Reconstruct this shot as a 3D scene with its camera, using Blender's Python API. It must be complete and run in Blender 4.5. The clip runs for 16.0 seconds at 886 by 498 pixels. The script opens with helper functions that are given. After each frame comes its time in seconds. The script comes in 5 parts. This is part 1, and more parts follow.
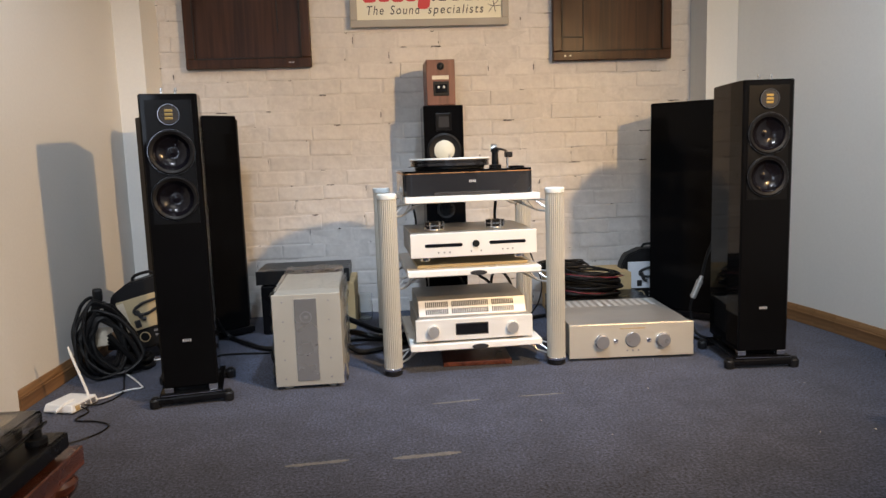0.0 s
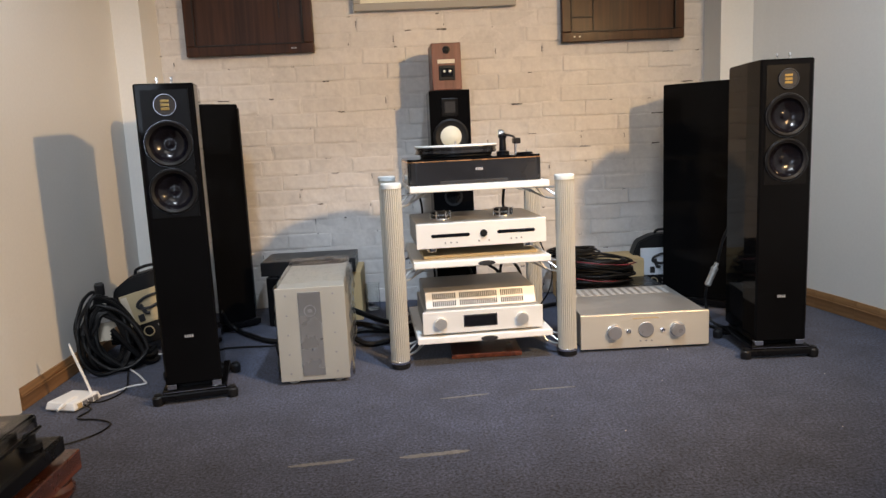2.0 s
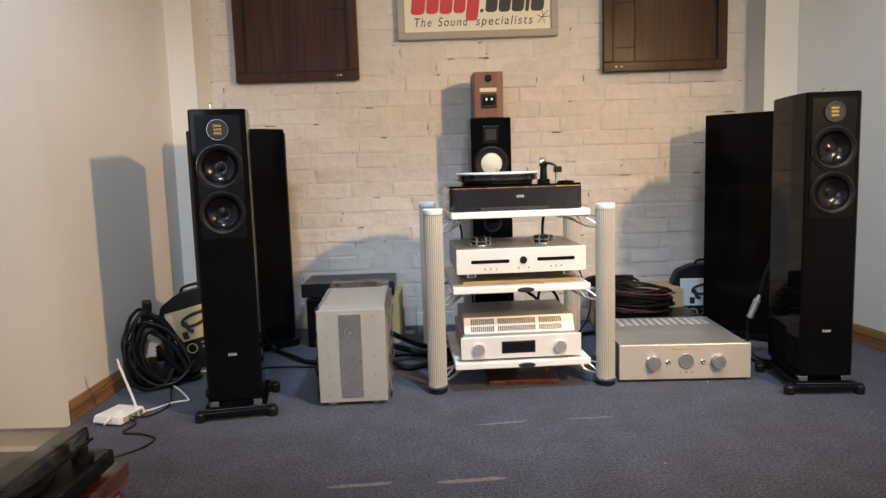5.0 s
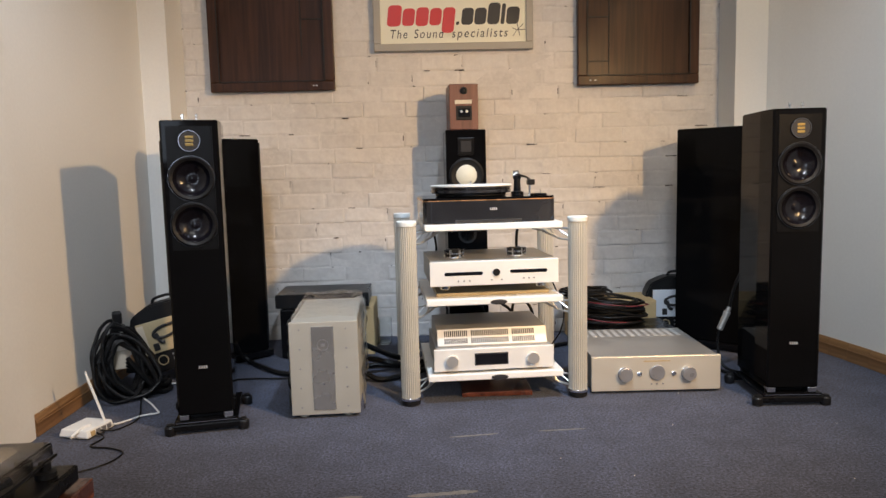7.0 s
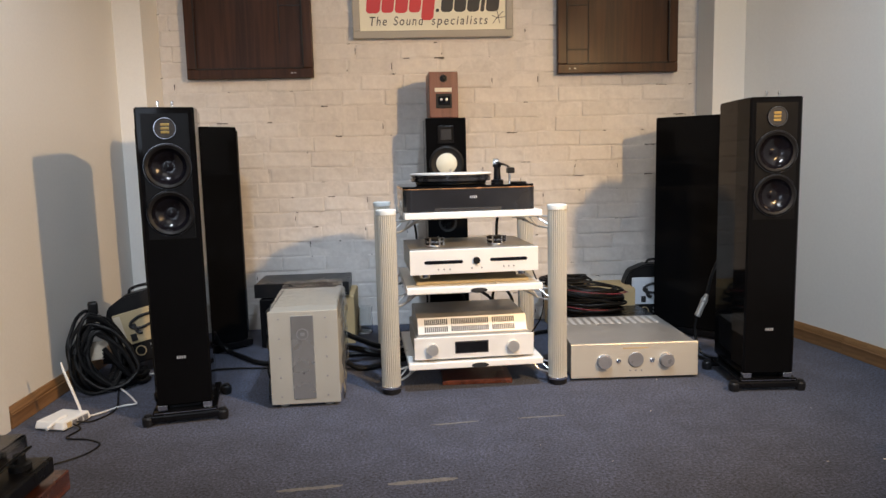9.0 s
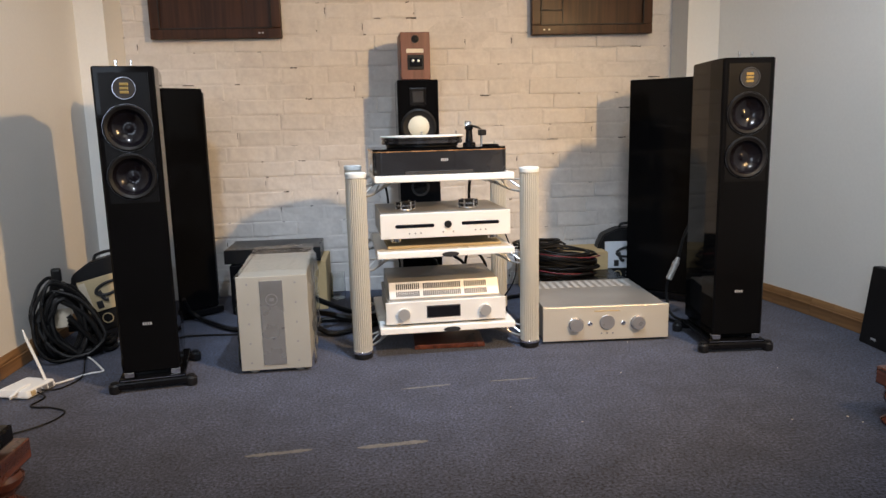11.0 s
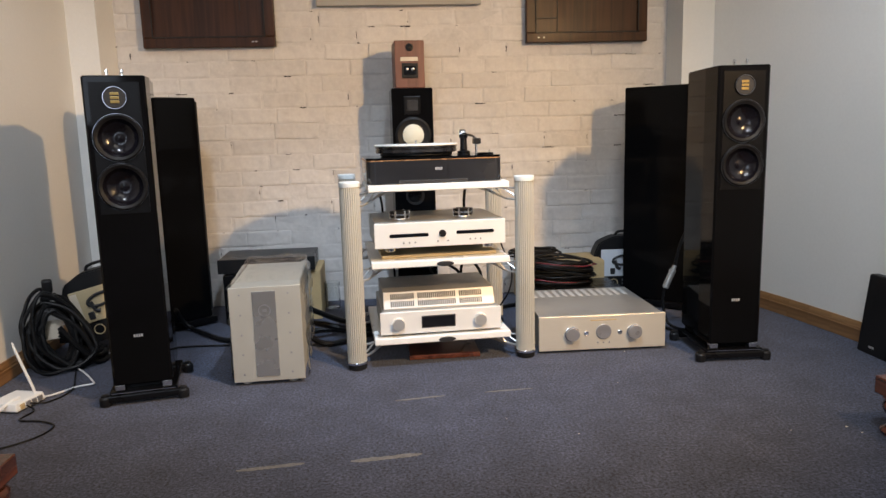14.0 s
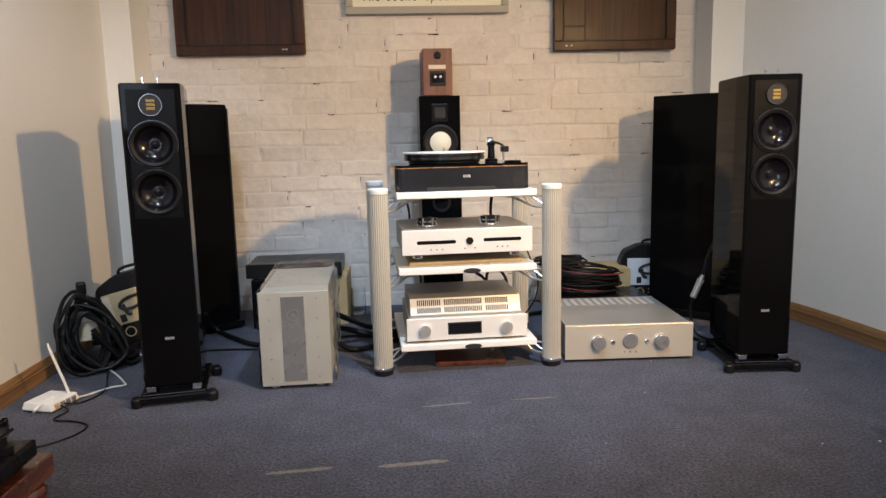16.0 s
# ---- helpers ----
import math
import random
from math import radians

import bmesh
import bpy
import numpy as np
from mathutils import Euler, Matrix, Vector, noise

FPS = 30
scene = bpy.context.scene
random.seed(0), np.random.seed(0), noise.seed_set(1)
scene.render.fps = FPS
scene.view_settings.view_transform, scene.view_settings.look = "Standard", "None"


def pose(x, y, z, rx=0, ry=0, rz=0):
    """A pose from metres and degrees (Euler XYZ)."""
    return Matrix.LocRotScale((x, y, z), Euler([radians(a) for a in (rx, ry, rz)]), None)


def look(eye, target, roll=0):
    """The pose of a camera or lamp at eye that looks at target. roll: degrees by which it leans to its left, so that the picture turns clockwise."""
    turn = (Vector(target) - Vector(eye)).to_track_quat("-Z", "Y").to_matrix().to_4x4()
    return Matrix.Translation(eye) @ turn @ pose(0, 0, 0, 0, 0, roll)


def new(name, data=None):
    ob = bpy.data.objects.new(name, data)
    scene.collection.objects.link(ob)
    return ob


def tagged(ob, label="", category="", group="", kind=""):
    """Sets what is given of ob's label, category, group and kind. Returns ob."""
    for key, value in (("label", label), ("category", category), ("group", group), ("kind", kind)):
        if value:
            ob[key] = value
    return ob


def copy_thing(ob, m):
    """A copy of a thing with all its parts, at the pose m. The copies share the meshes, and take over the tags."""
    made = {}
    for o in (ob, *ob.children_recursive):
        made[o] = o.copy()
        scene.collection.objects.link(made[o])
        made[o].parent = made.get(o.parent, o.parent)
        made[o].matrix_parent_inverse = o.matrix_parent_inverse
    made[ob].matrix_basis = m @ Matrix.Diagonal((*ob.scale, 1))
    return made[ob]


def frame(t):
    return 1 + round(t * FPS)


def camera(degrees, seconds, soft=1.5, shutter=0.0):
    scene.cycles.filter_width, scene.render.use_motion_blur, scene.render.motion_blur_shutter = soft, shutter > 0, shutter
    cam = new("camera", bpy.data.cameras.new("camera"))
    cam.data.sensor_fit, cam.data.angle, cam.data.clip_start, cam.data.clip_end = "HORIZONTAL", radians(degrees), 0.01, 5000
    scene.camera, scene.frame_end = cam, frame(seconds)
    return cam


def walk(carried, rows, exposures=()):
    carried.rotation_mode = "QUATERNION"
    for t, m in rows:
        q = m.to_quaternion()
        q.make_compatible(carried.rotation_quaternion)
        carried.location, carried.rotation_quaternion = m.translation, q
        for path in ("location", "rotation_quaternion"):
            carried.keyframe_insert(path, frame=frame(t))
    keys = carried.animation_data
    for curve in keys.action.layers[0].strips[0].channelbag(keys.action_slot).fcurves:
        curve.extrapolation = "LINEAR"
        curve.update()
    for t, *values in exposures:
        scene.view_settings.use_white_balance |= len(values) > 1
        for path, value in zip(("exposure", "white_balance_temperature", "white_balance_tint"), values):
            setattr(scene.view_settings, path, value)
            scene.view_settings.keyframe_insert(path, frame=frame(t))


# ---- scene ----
cam = camera(64.5, 16.0)
PATH = [
    (0, (-0.162, 0.311, 0.779), (-0.045, 2.289, 0.514), -1.9),
    (0.5, (-0.152, 0.331, 0.79), (-0.007, 2.307, 0.516), -2.0),
    (1, (-0.142, 0.355, 0.793), (0.031, 2.326, 0.498), -2.0),
    (1.5, (-0.136, 0.372, 0.795), (-0.005, 2.342, 0.478), -2.6),
    (2, (-0.142, 0.379, 0.793), (-0.059, 2.353, 0.482), -2.7),
    (2.5, (-0.157, 0.375, 0.791), (-0.128, 2.351, 0.48), -2.4),
    (3, (-0.182, 0.375, 0.783), (-0.269, 2.348, 0.466), -2.1),
    (3.5, (-0.19, 0.374, 0.782), (-0.297, 2.347, 0.467), -1.6),
    (4, (-0.18, 0.368, 0.789), (-0.262, 2.344, 0.497), -1.7),
    (4.5, (-0.172, 0.36, 0.796), (-0.212, 2.344, 0.544), -1.8),
    (7, (-0.144, 0.353, 0.816), (-0.094, 2.341, 0.598), -1.4),
    (7.5, (-0.143, 0.351, 0.817), (-0.073, 2.34, 0.617), -1.4),
    (8, (-0.143, 0.351, 0.818), (-0.057, 2.338, 0.606), -1.3),
    (8.5, (-0.136, 0.35, 0.816), (-0.045, 2.335, 0.588), -1.3),
    (9, (-0.139, 0.356, 0.813), (-0.037, 2.338, 0.563), -1.4),
    (9.5, (-0.136, 0.36, 0.807), (-0.018, 2.339, 0.538), -1.2),
    (10, (-0.133, 0.364, 0.802), (-0.005, 2.334, 0.483), -1.0),
    (12.5, (-0.089, 0.398, 0.794), (0.122, 2.356, 0.443), -1.9),
    (13, (-0.092, 0.4, 0.803), (0.125, 2.36, 0.47), -1.7),
    (13.5, (-0.097, 0.399, 0.801), (0.089, 2.365, 0.488), -1.7),
    (14, (-0.104, 0.398, 0.8), (0.066, 2.364, 0.477), -1.6),
    (14.5, (-0.107, 0.397, 0.797), (0.044, 2.365, 0.471), -1.5),
    (15, (-0.113, 0.395, 0.799), (0.026, 2.363, 0.474), -1.3),
    (15.5, (-0.12, 0.394, 0.803), (0.006, 2.364, 0.485), -1.3),
    (16, (-0.123, 0.39, 0.805), (-0.014, 2.364, 0.501), -1.3),
]
walk(cam, [(t, look(eye, target, roll)) for t, eye, target, roll in PATH])

# ---- world, lamps, exposure ----
world = bpy.data.worlds.new("world")
scene.world = world
world.use_nodes = True
world.node_tree.nodes["Background"].inputs[0].default_value = (0.55, 0.68, 1.0, 1)
world.node_tree.nodes["Background"].inputs[1].default_value = 0.03


REAR_WALL = -2.4


def spot(name, eye, target, watts, colour, size, cone, blend=0.6):
    data = bpy.data.lights.new(name, "SPOT")
    data.energy, data.color, data.shadow_soft_size = watts, colour, size
    data.spot_size, data.spot_blend = radians(cone), blend
    ob = new(name, data)
    ob.matrix_world = look(eye, target)
    return ob


def area(name, eye, target, watts, colour, w, h):
    data = bpy.data.lights.new(name, "AREA")
    data.shape, data.size, data.size_y, data.energy, data.color = "RECTANGLE", w, h, watts, colour
    ob = new(name, data)
    ob.matrix_world = look(eye, target)
    return ob


spot("warm_spot_light", (1.44, 0.92, 1.66), (-0.66, 3.80, 0.10), 284, (1.0, 0.63, 0.29), 0.045, 82, 1.0)
spot("warm_corner_spot", (1.40, 2.70, 2.62), (1.36, 3.72, 1.25), 30, (1.0, 0.70, 0.36), 0.05, 62, 1.0)
spot("ceiling_spot_light", (0.25, 1.75, 2.68), (0.10, 2.95, 0.22), 275, (0.66, 0.81, 1.0), 0.06, 54, 1.0)
# soft overhead fill, added out of view, mostly for the front carpet
area("ceiling_fill_light", (0.1, 0.3, 2.70), (0.1, 1.6, 0.0), 15, (1.0, 0.95, 0.86), 1.1, 1.1)
# fill lamp added in the unseen rear wall to lift upright surfaces
area("rear_fill_light", (-0.9, REAR_WALL + 0.02, 1.6), (0.5, 3.2, 0.4), 34, (0.72, 0.83, 1.0), 0.86, 1.25)
# unseen fill spots, added to brighten the two side walls
spot("right_fill_spot", (0.55, 1.0, 2.66), (1.80, 2.30, 0.95), 225, (0.88, 0.93, 1.0), 0.12, 62, 1.0)
spot("left_fill_spot", (-0.70, 1.25, 2.66), (-1.42, 2.98, 0.55), 168, (0.84, 0.90, 1.0), 0.15, 54, 1.0)

# ---- materials ----
MATS = {}


def mat(name, col, rough=0.5, metal=0.0, var=0.12, scale=6.0, bump=0.05, bscale=180.0, coat=0.0, rvar=0.1, spec=0.5, fine=True, stretch=(1, 1, 1)):
    """A principled material with colour varied at two scales, gloss varied and a fine relief."""
    m = bpy.data.materials.new(name)
    m.use_nodes = True
    nt = m.node_tree
    bs = nt.nodes["Principled BSDF"]
    tc = nt.nodes.new("ShaderNodeTexCoord")
    mp = nt.nodes.new("ShaderNodeMapping")
    mp.inputs["Scale"].default_value = stretch
    nt.links.new(tc.outputs["Object"], mp.inputs[0])
    n1 = nt.nodes.new("ShaderNodeTexNoise")
    n1.inputs["Scale"].default_value, n1.inputs["Detail"].default_value = scale, 5
    n2 = nt.nodes.new("ShaderNodeTexNoise")
    n2.inputs["Scale"].default_value, n2.inputs["Detail"].default_value = bscale, 3
    nt.links.new(mp.outputs[0], n1.inputs[0])
    nt.links.new(mp.outputs[0], n2.inputs[0])
    add = nt.nodes.new("ShaderNodeMix")
    add.inputs[0].default_value = 0.4 if fine else 0.1
    nt.links.new(n1.outputs[0], add.inputs[2])
    nt.links.new(n2.outputs[0], add.inputs[3])
    mr = nt.nodes.new("ShaderNodeMapRange")
    mr.inputs[1].default_value, mr.inputs[2].default_value = 0.3, 0.7
    mr.inputs[3].default_value, mr.inputs[4].default_value = 1 - var, 1 + var
    nt.links.new(add.outputs[0], mr.inputs[0])
    sc = nt.nodes.new("ShaderNodeVectorMath")
    sc.operation = "SCALE"
    sc.inputs[0].default_value = col[:3]
    nt.links.new(mr.outputs[0], sc.inputs[3])
    nt.links.new(sc.outputs[0], bs.inputs["Base Color"])
    rr = nt.nodes.new("ShaderNodeMapRange")
    rr.inputs[1].default_value, rr.inputs[2].default_value = 0.3, 0.7
    rr.inputs[3].default_value, rr.inputs[4].default_value = max(0.02, rough - rvar), min(1, rough + rvar)
    nt.links.new(n1.outputs[0], rr.inputs[0])
    nt.links.new(rr.outputs[0], bs.inputs["Roughness"])
    bs.inputs["Metallic"].default_value = metal
    bs.inputs["Specular IOR Level"].default_value = spec
    bs.inputs["Coat Weight"].default_value = coat
    bs.inputs["Coat Roughness"].default_value = 0.04
    if bump:
        bp = nt.nodes.new("ShaderNodeBump")
        bp.inputs["Strength"].default_value, bp.inputs["Distance"].default_value = bump, 0.002
        nt.links.new(n2.outputs[0], bp.inputs["Height"])
        nt.links.new(bp.outputs[0], bs.inputs["Normal"])
    MATS[name] = m
    return m


def wood(name, dark, light, rough=0.35, axis=2, scale=9.0, coat=0.0):
    """Wood with a grain that runs along one axis."""
    m = mat(name, light, rough, 0, 0.1, 4, 0.05, 260, coat)
    nt = m.node_tree
    bs = nt.nodes["Principled BSDF"]
    tc, mp = nt.nodes["Texture Coordinate"], nt.nodes.new("ShaderNodeMapping")
    s = [scale * 2.2] * 3
    s[axis] = scale * 0.12
    mp.inputs["Scale"].default_value = s
    nt.links.new(tc.outputs["Object"], mp.inputs[0])
    n = nt.nodes.new("ShaderNodeTexNoise")
    n.inputs["Scale"].default_value, n.inputs["Detail"].default_value, n.inputs["Distortion"].default_value = 1.6, 8, 1.2
    nt.links.new(mp.outputs[0], n.inputs[0])
    cr = nt.nodes.new("ShaderNodeValToRGB")
    cr.color_ramp.elements[0].position, cr.color_ramp.elements[1].position = 0.34, 0.68
    cr.color_ramp.elements[0].color, cr.color_ramp.elements[1].color = (*dark, 1), (*light, 1)
    nt.links.new(n.outputs[0], cr.inputs[0])
    nt.links.new(cr.outputs[0], bs.inputs["Base Color"])
    return m


def clear(name, col, rough, ior=1.47):
    m = bpy.data.materials.new(name)
    m.use_nodes = True
    bs = m.node_tree.nodes["Principled BSDF"]
    bs.inputs["Base Color"].default_value = (*col, 1)
    bs.inputs["Transmission Weight"].default_value = 1.0
    bs.inputs["Roughness"].default_value, bs.inputs["IOR"].default_value = rough, ior
    return m


def carpet_material():
    m = mat("carpet", (0.155, 0.17, 0.215), 0.95, 0, 0.5, 3.0, 0.3, 240, 0, 0.03, 0.15)
    nt = m.node_tree
    bs = nt.nodes["Principled BSDF"]
    tc = nt.nodes["Texture Coordinate"]
    v = nt.nodes.new("ShaderNodeTexNoise")
    v.inputs["Scale"].default_value, v.inputs["Detail"].default_value, v.inputs["Roughness"].default_value = 125, 5, 0.8
    nt.links.new(tc.outputs["Object"], v.inputs[0])
    cr = nt.nodes.new("ShaderNodeValToRGB")
    cr.color_ramp.elements[0].position, cr.color_ramp.elements[1].position = 0.40, 0.60
    cr.color_ramp.elements[0].color, cr.color_ramp.elements[1].color = (0.012, 0.013, 0.019, 1), (0.078, 0.092, 0.148, 1)
    nt.links.new(v.outputs[0], cr.inputs[0])
    w = nt.nodes.new("ShaderNodeTexNoise")
    w.inputs["Scale"].default_value, w.inputs["Detail"].default_value = 7.0, 9
    w.inputs["Roughness"].default_value = 0.72
    nt.links.new(tc.outputs["Object"], w.inputs[0])
    mr = nt.nodes.new("ShaderNodeMapRange")
    mr.inputs[1].default_value, mr.inputs[2].default_value, mr.inputs[3].default_value, mr.inputs[4].default_value = 0.32, 0.68, 0.72, 1.28
    nt.links.new(w.outputs[0], mr.inputs[0])
    sc = nt.nodes.new("ShaderNodeVectorMath")
    sc.operation = "SCALE"
    nt.links.new(cr.outputs[0], sc.inputs[0])
    nt.links.new(mr.outputs[0], sc.inputs[3])
    nt.links.new(sc.outputs[0], bs.inputs["Base Color"])
    bs.inputs["Sheen Weight"].default_value = 0.15
    return m


def brick_material():
    """Thick white emulsion over brick, grubby in patches, each brick a little different."""
    m = mat("painted_brick", (0.66, 0.63, 0.605), 0.6, 0, 0.09, 2.2, 0.35, 70, 0, 0.1)
    nt = m.node_tree
    bs = nt.nodes["Principled BSDF"]
    src = bs.inputs["Base Color"].links[0].from_socket
    n = nt.nodes.new("ShaderNodeTexNoise")
    n.inputs["Scale"].default_value, n.inputs["Detail"].default_value, n.inputs["Roughness"].default_value = 11, 2, 0.4
    geo = nt.nodes.new("ShaderNodeNewGeometry")
    nt.links.new(geo.outputs["Position"], n.inputs[0])
    bp = nt.nodes.new("ShaderNodeBump")
    bp.inputs["Strength"].default_value, bp.inputs["Distance"].default_value = 0.9, 0.018
    nt.links.new(n.outputs[0], bp.inputs["Height"])
    nt.links.new(bp.outputs[0], bs.inputs["Normal"])
    oi = nt.nodes.new("ShaderNodeObjectInfo")
    mr = nt.nodes.new("ShaderNodeMapRange")
    mr.inputs[3].default_value, mr.inputs[4].default_value = 0.93, 1.04
    nt.links.new(oi.outputs["Random"], mr.inputs[0])
    sc = nt.nodes.new("ShaderNodeVectorMath")
    sc.operation = "SCALE"
    nt.links.new(src, sc.inputs[0])
    nt.links.new(mr.outputs[0], sc.inputs[3])
    nt.links.new(sc.outputs[0], bs.inputs["Base Color"])
    return m


M_CARPET = carpet_material()
M_BRICK = brick_material()
M_JOINT = mat("painted_joint", (0.65, 0.62, 0.595), 0.7, 0, 0.15, 14, 0.6, 60)
M_CHIP = mat("bare_mortar", (0.05, 0.045, 0.042), 0.9, 0, 0.3, 40, 0.4, 200)
M_PLASTER = mat("white_plaster", (0.74, 0.73, 0.70), 0.6, 0, 0.04, 1.6, 0.10, 90, 0, 0.08)
M_CEIL = mat("ceiling_paint", (0.78, 0.78, 0.76), 0.8, 0, 0.03, 2, 0.05, 60)
M_SKIRT = wood("skirting_oak", (0.15, 0.075, 0.03), (0.34, 0.19, 0.085), 0.4, 1, 8)
M_SHUTTER = wood("dark_walnut", (0.024, 0.009, 0.004), (0.056, 0.022, 0.009), 0.44, 2, 9)
M_SHUTTER.node_tree.nodes["Principled BSDF"].inputs["Specular IOR Level"].default_value = 0.25
M_GROOVE = mat("shutter_groove", (0.008, 0.005, 0.004), 0.6)
M_REDWOOD = wood("rosewood", (0.055, 0.016, 0.010), (0.17, 0.055, 0.032), 0.25, 1, 8, 0.4)
M_CHERRY = wood("cherry_veneer", (0.10, 0.034, 0.022), (0.175, 0.066, 0.044), 0.4, 2, 10)
M_PIANO = mat("piano_black", (0.0038, 0.0038, 0.0043), 0.06, 0, 0.2, 5, 0.0, 200, 0.0, 0.02, 0.06)
M_SATIN = mat("satin_black", (0.005, 0.005, 0.006), 0.30, 0, 0.2, 7, 0.05, 300, 0, 0.06, 0.16)
M_BLACK = mat("black_plastic", (0.010, 0.010, 0.011), 0.45, 0, 0.25, 9, 0.1, 300, 0, 0.1, 0.22)
M_PLATE = mat("satin_plate", (0.0050, 0.0050, 0.0056), 0.34, 0, 0.2, 7, 0.05, 300, 0, 0.06, 0.10)
M_RUBBER = mat("black_rubber", (0.008, 0.008, 0.009), 0.5, 0, 0.25, 20, 0.1, 400, 0, 0.1, 0.22)
M_CONE = mat("woofer_cone", (0.0055, 0.005, 0.0075), 0.17, 0.0, 0.2, 30, 0.1, 250, 0.05, 0.04, 0.30)
M_GUNMETAL = mat("gunmetal", (0.16, 0.16, 0.17), 0.16, 1.0, 0.05, 10, 0.0, 200, 0, 0.04)
M_CHROME = mat("chrome", (0.80, 0.80, 0.82), 0.10, 1.0, 0.05, 10, 0.0, 200, 0, 0.04)
M_GOLD = mat("gold_foil", (0.24, 0.17, 0.05), 0.45, 0.4, 0.12, 40, 0.1, 300)
M_SILVER = mat("brushed_silver", (0.74, 0.73, 0.70), 0.36, 0.75, 0.06, 12, 0.06, 400, 0, 0.06, 0.5, True, (0.08, 1, 1))
M_SILVERFACE = mat("anodised_face", (0.86, 0.85, 0.82), 0.42, 0.25, 0.04, 8, 0.03, 500, 0, 0.05)
M_CHAMPAGNE = mat("champagne_face", (0.74, 0.69, 0.59), 0.36, 0.55, 0.04, 8, 0.04, 500, 0, 0.05, 0.5, True, (0.06, 1, 1))
M_GREYTOP = mat("grey_sheet_metal", (0.42, 0.41, 0.39), 0.42, 0.6, 0.06, 8, 0.05, 300)
M_BOXGREY = mat("sprayed_silver", (0.43, 0.42, 0.38), 0.45, 0.3, 0.05, 6, 0.06, 350)
M_BOXSTRIP = mat("steel_strip", (0.40, 0.40, 0.40), 0.28, 0.7, 0.12, 5, 0.04, 300)
M_KNOB = mat("grey_knob", (0.30, 0.30, 0.315), 0.35, 0.5, 0.08, 20, 0.03, 400)
M_POST = mat("ribbed_aluminium", (0.55, 0.52, 0.45), 0.40, 0.35, 0.05, 6, 0.03, 300)
M_WHITE = mat("white_lacquer", (0.83, 0.83, 0.81), 0.32, 0, 0.04, 4, 0.03, 250)
M_CAP = mat("white_cap", (0.80, 0.83, 0.82), 0.4, 0, 0.05, 8, 0.03, 250)
M_DISPLAY = mat("dark_display", (0.006, 0.006, 0.008), 0.08, 0, 0.1, 8, 0.0)
M_PAPERCONE = mat("cream_cone", (0.70, 0.69, 0.58), 0.5, 0, 0.08, 25, 0.1, 300)
M_GREYFRAME = mat("sign_frame", (0.36, 0.34, 0.30), 0.5, 0.0, 0.06, 6, 0.05, 300)
M_SIGN = mat("sign_face", (0.76, 0.74, 0.60), 0.4, 0, 0.03, 3, 0.02, 200)
M_RED = mat("red_print", (0.55, 0.035, 0.04), 0.45, 0, 0.06, 20, 0.0)
M_INK = mat("black_print", (0.02, 0.02, 0.022), 0.5, 0, 0.1, 20, 0.0)
M_SILVERINK = mat("silver_print", (0.50, 0.50, 0.52), 0.35, 0.4, 0.05, 20, 0.0)
# near-black colour for the shade inside the cover's slots
M_SLOTSHADE = mat("slot_shade", (0.008, 0.008, 0.011), 0.95, 0, 0.2, 20, 0.0, 200, 0, 0.02, 0.05)
M_GRILLEPLATE = mat("pressed_steel_plate", (0.62, 0.62, 0.61), 0.45, 0.3, 0.06, 10, 0.04, 300)
M_CARD = mat("cardboard", (0.50, 0.37, 0.19), 0.75, 0, 0.12, 7, 0.1, 150)
M_CREAMCARD = mat("cream_card", (0.46, 0.37, 0.22), 0.6, 0, 0.10, 8, 0.05, 200)
M_WHITECARD = mat("pale_card", (0.66, 0.70, 0.76), 0.55, 0, 0.06, 8, 0.05, 200)
M_ROUTER = mat("white_plastic", (0.80, 0.80, 0.79), 0.4, 0, 0.04, 10, 0.03, 250)
M_COPPER = mat("copper_edge", (0.62, 0.33, 0.16), 0.3, 0.7, 0.1, 20, 0.03, 300)
M_TTBLACK = mat("turntable_lacquer", (0.018, 0.018, 0.021), 0.22, 0.1, 0.2, 8, 0.02, 300, 0.4)
M_VINYL = mat("vinyl", (0.012, 0.012, 0.013), 0.25, 0, 0.1, 10, 0.02)
M_LABEL = mat("paper_label", (0.62, 0.55, 0.44), 0.6, 0, 0.08, 30, 0.03)
M_LEAD = mat("black_cable", (0.006, 0.006, 0.0066), 0.45, 0, 0.25, 30, 0.2, 400, 0, 0.1, 0.2)
M_LEADWHITE = mat("white_cable", (0.74, 0.74, 0.74), 0.45, 0, 0.05, 30, 0.05, 300)
M_LEADRED = mat("red_cable", (0.13, 0.012, 0.02), 0.45, 0, 0.1, 30, 0.05, 300)
M_BRACKET = mat("cast_silver", (0.62, 0.62, 0.61), 0.35, 0.7, 0.1, 20, 0.05, 300)
M_FELT = mat("dark_mesh", (0.02, 0.02, 0.022), 0.8, 0, 0.3, 60, 0.4, 500)
# pale tone that stands in for light reflected onto the carpet
M_STREAK = mat("streak_tone", (0.155, 0.150, 0.145), 0.85, 0, 0.4, 60, 0.3, 300)
M_GLASS = clear("clear_glass", (0.95, 0.97, 0.97), 0.02)


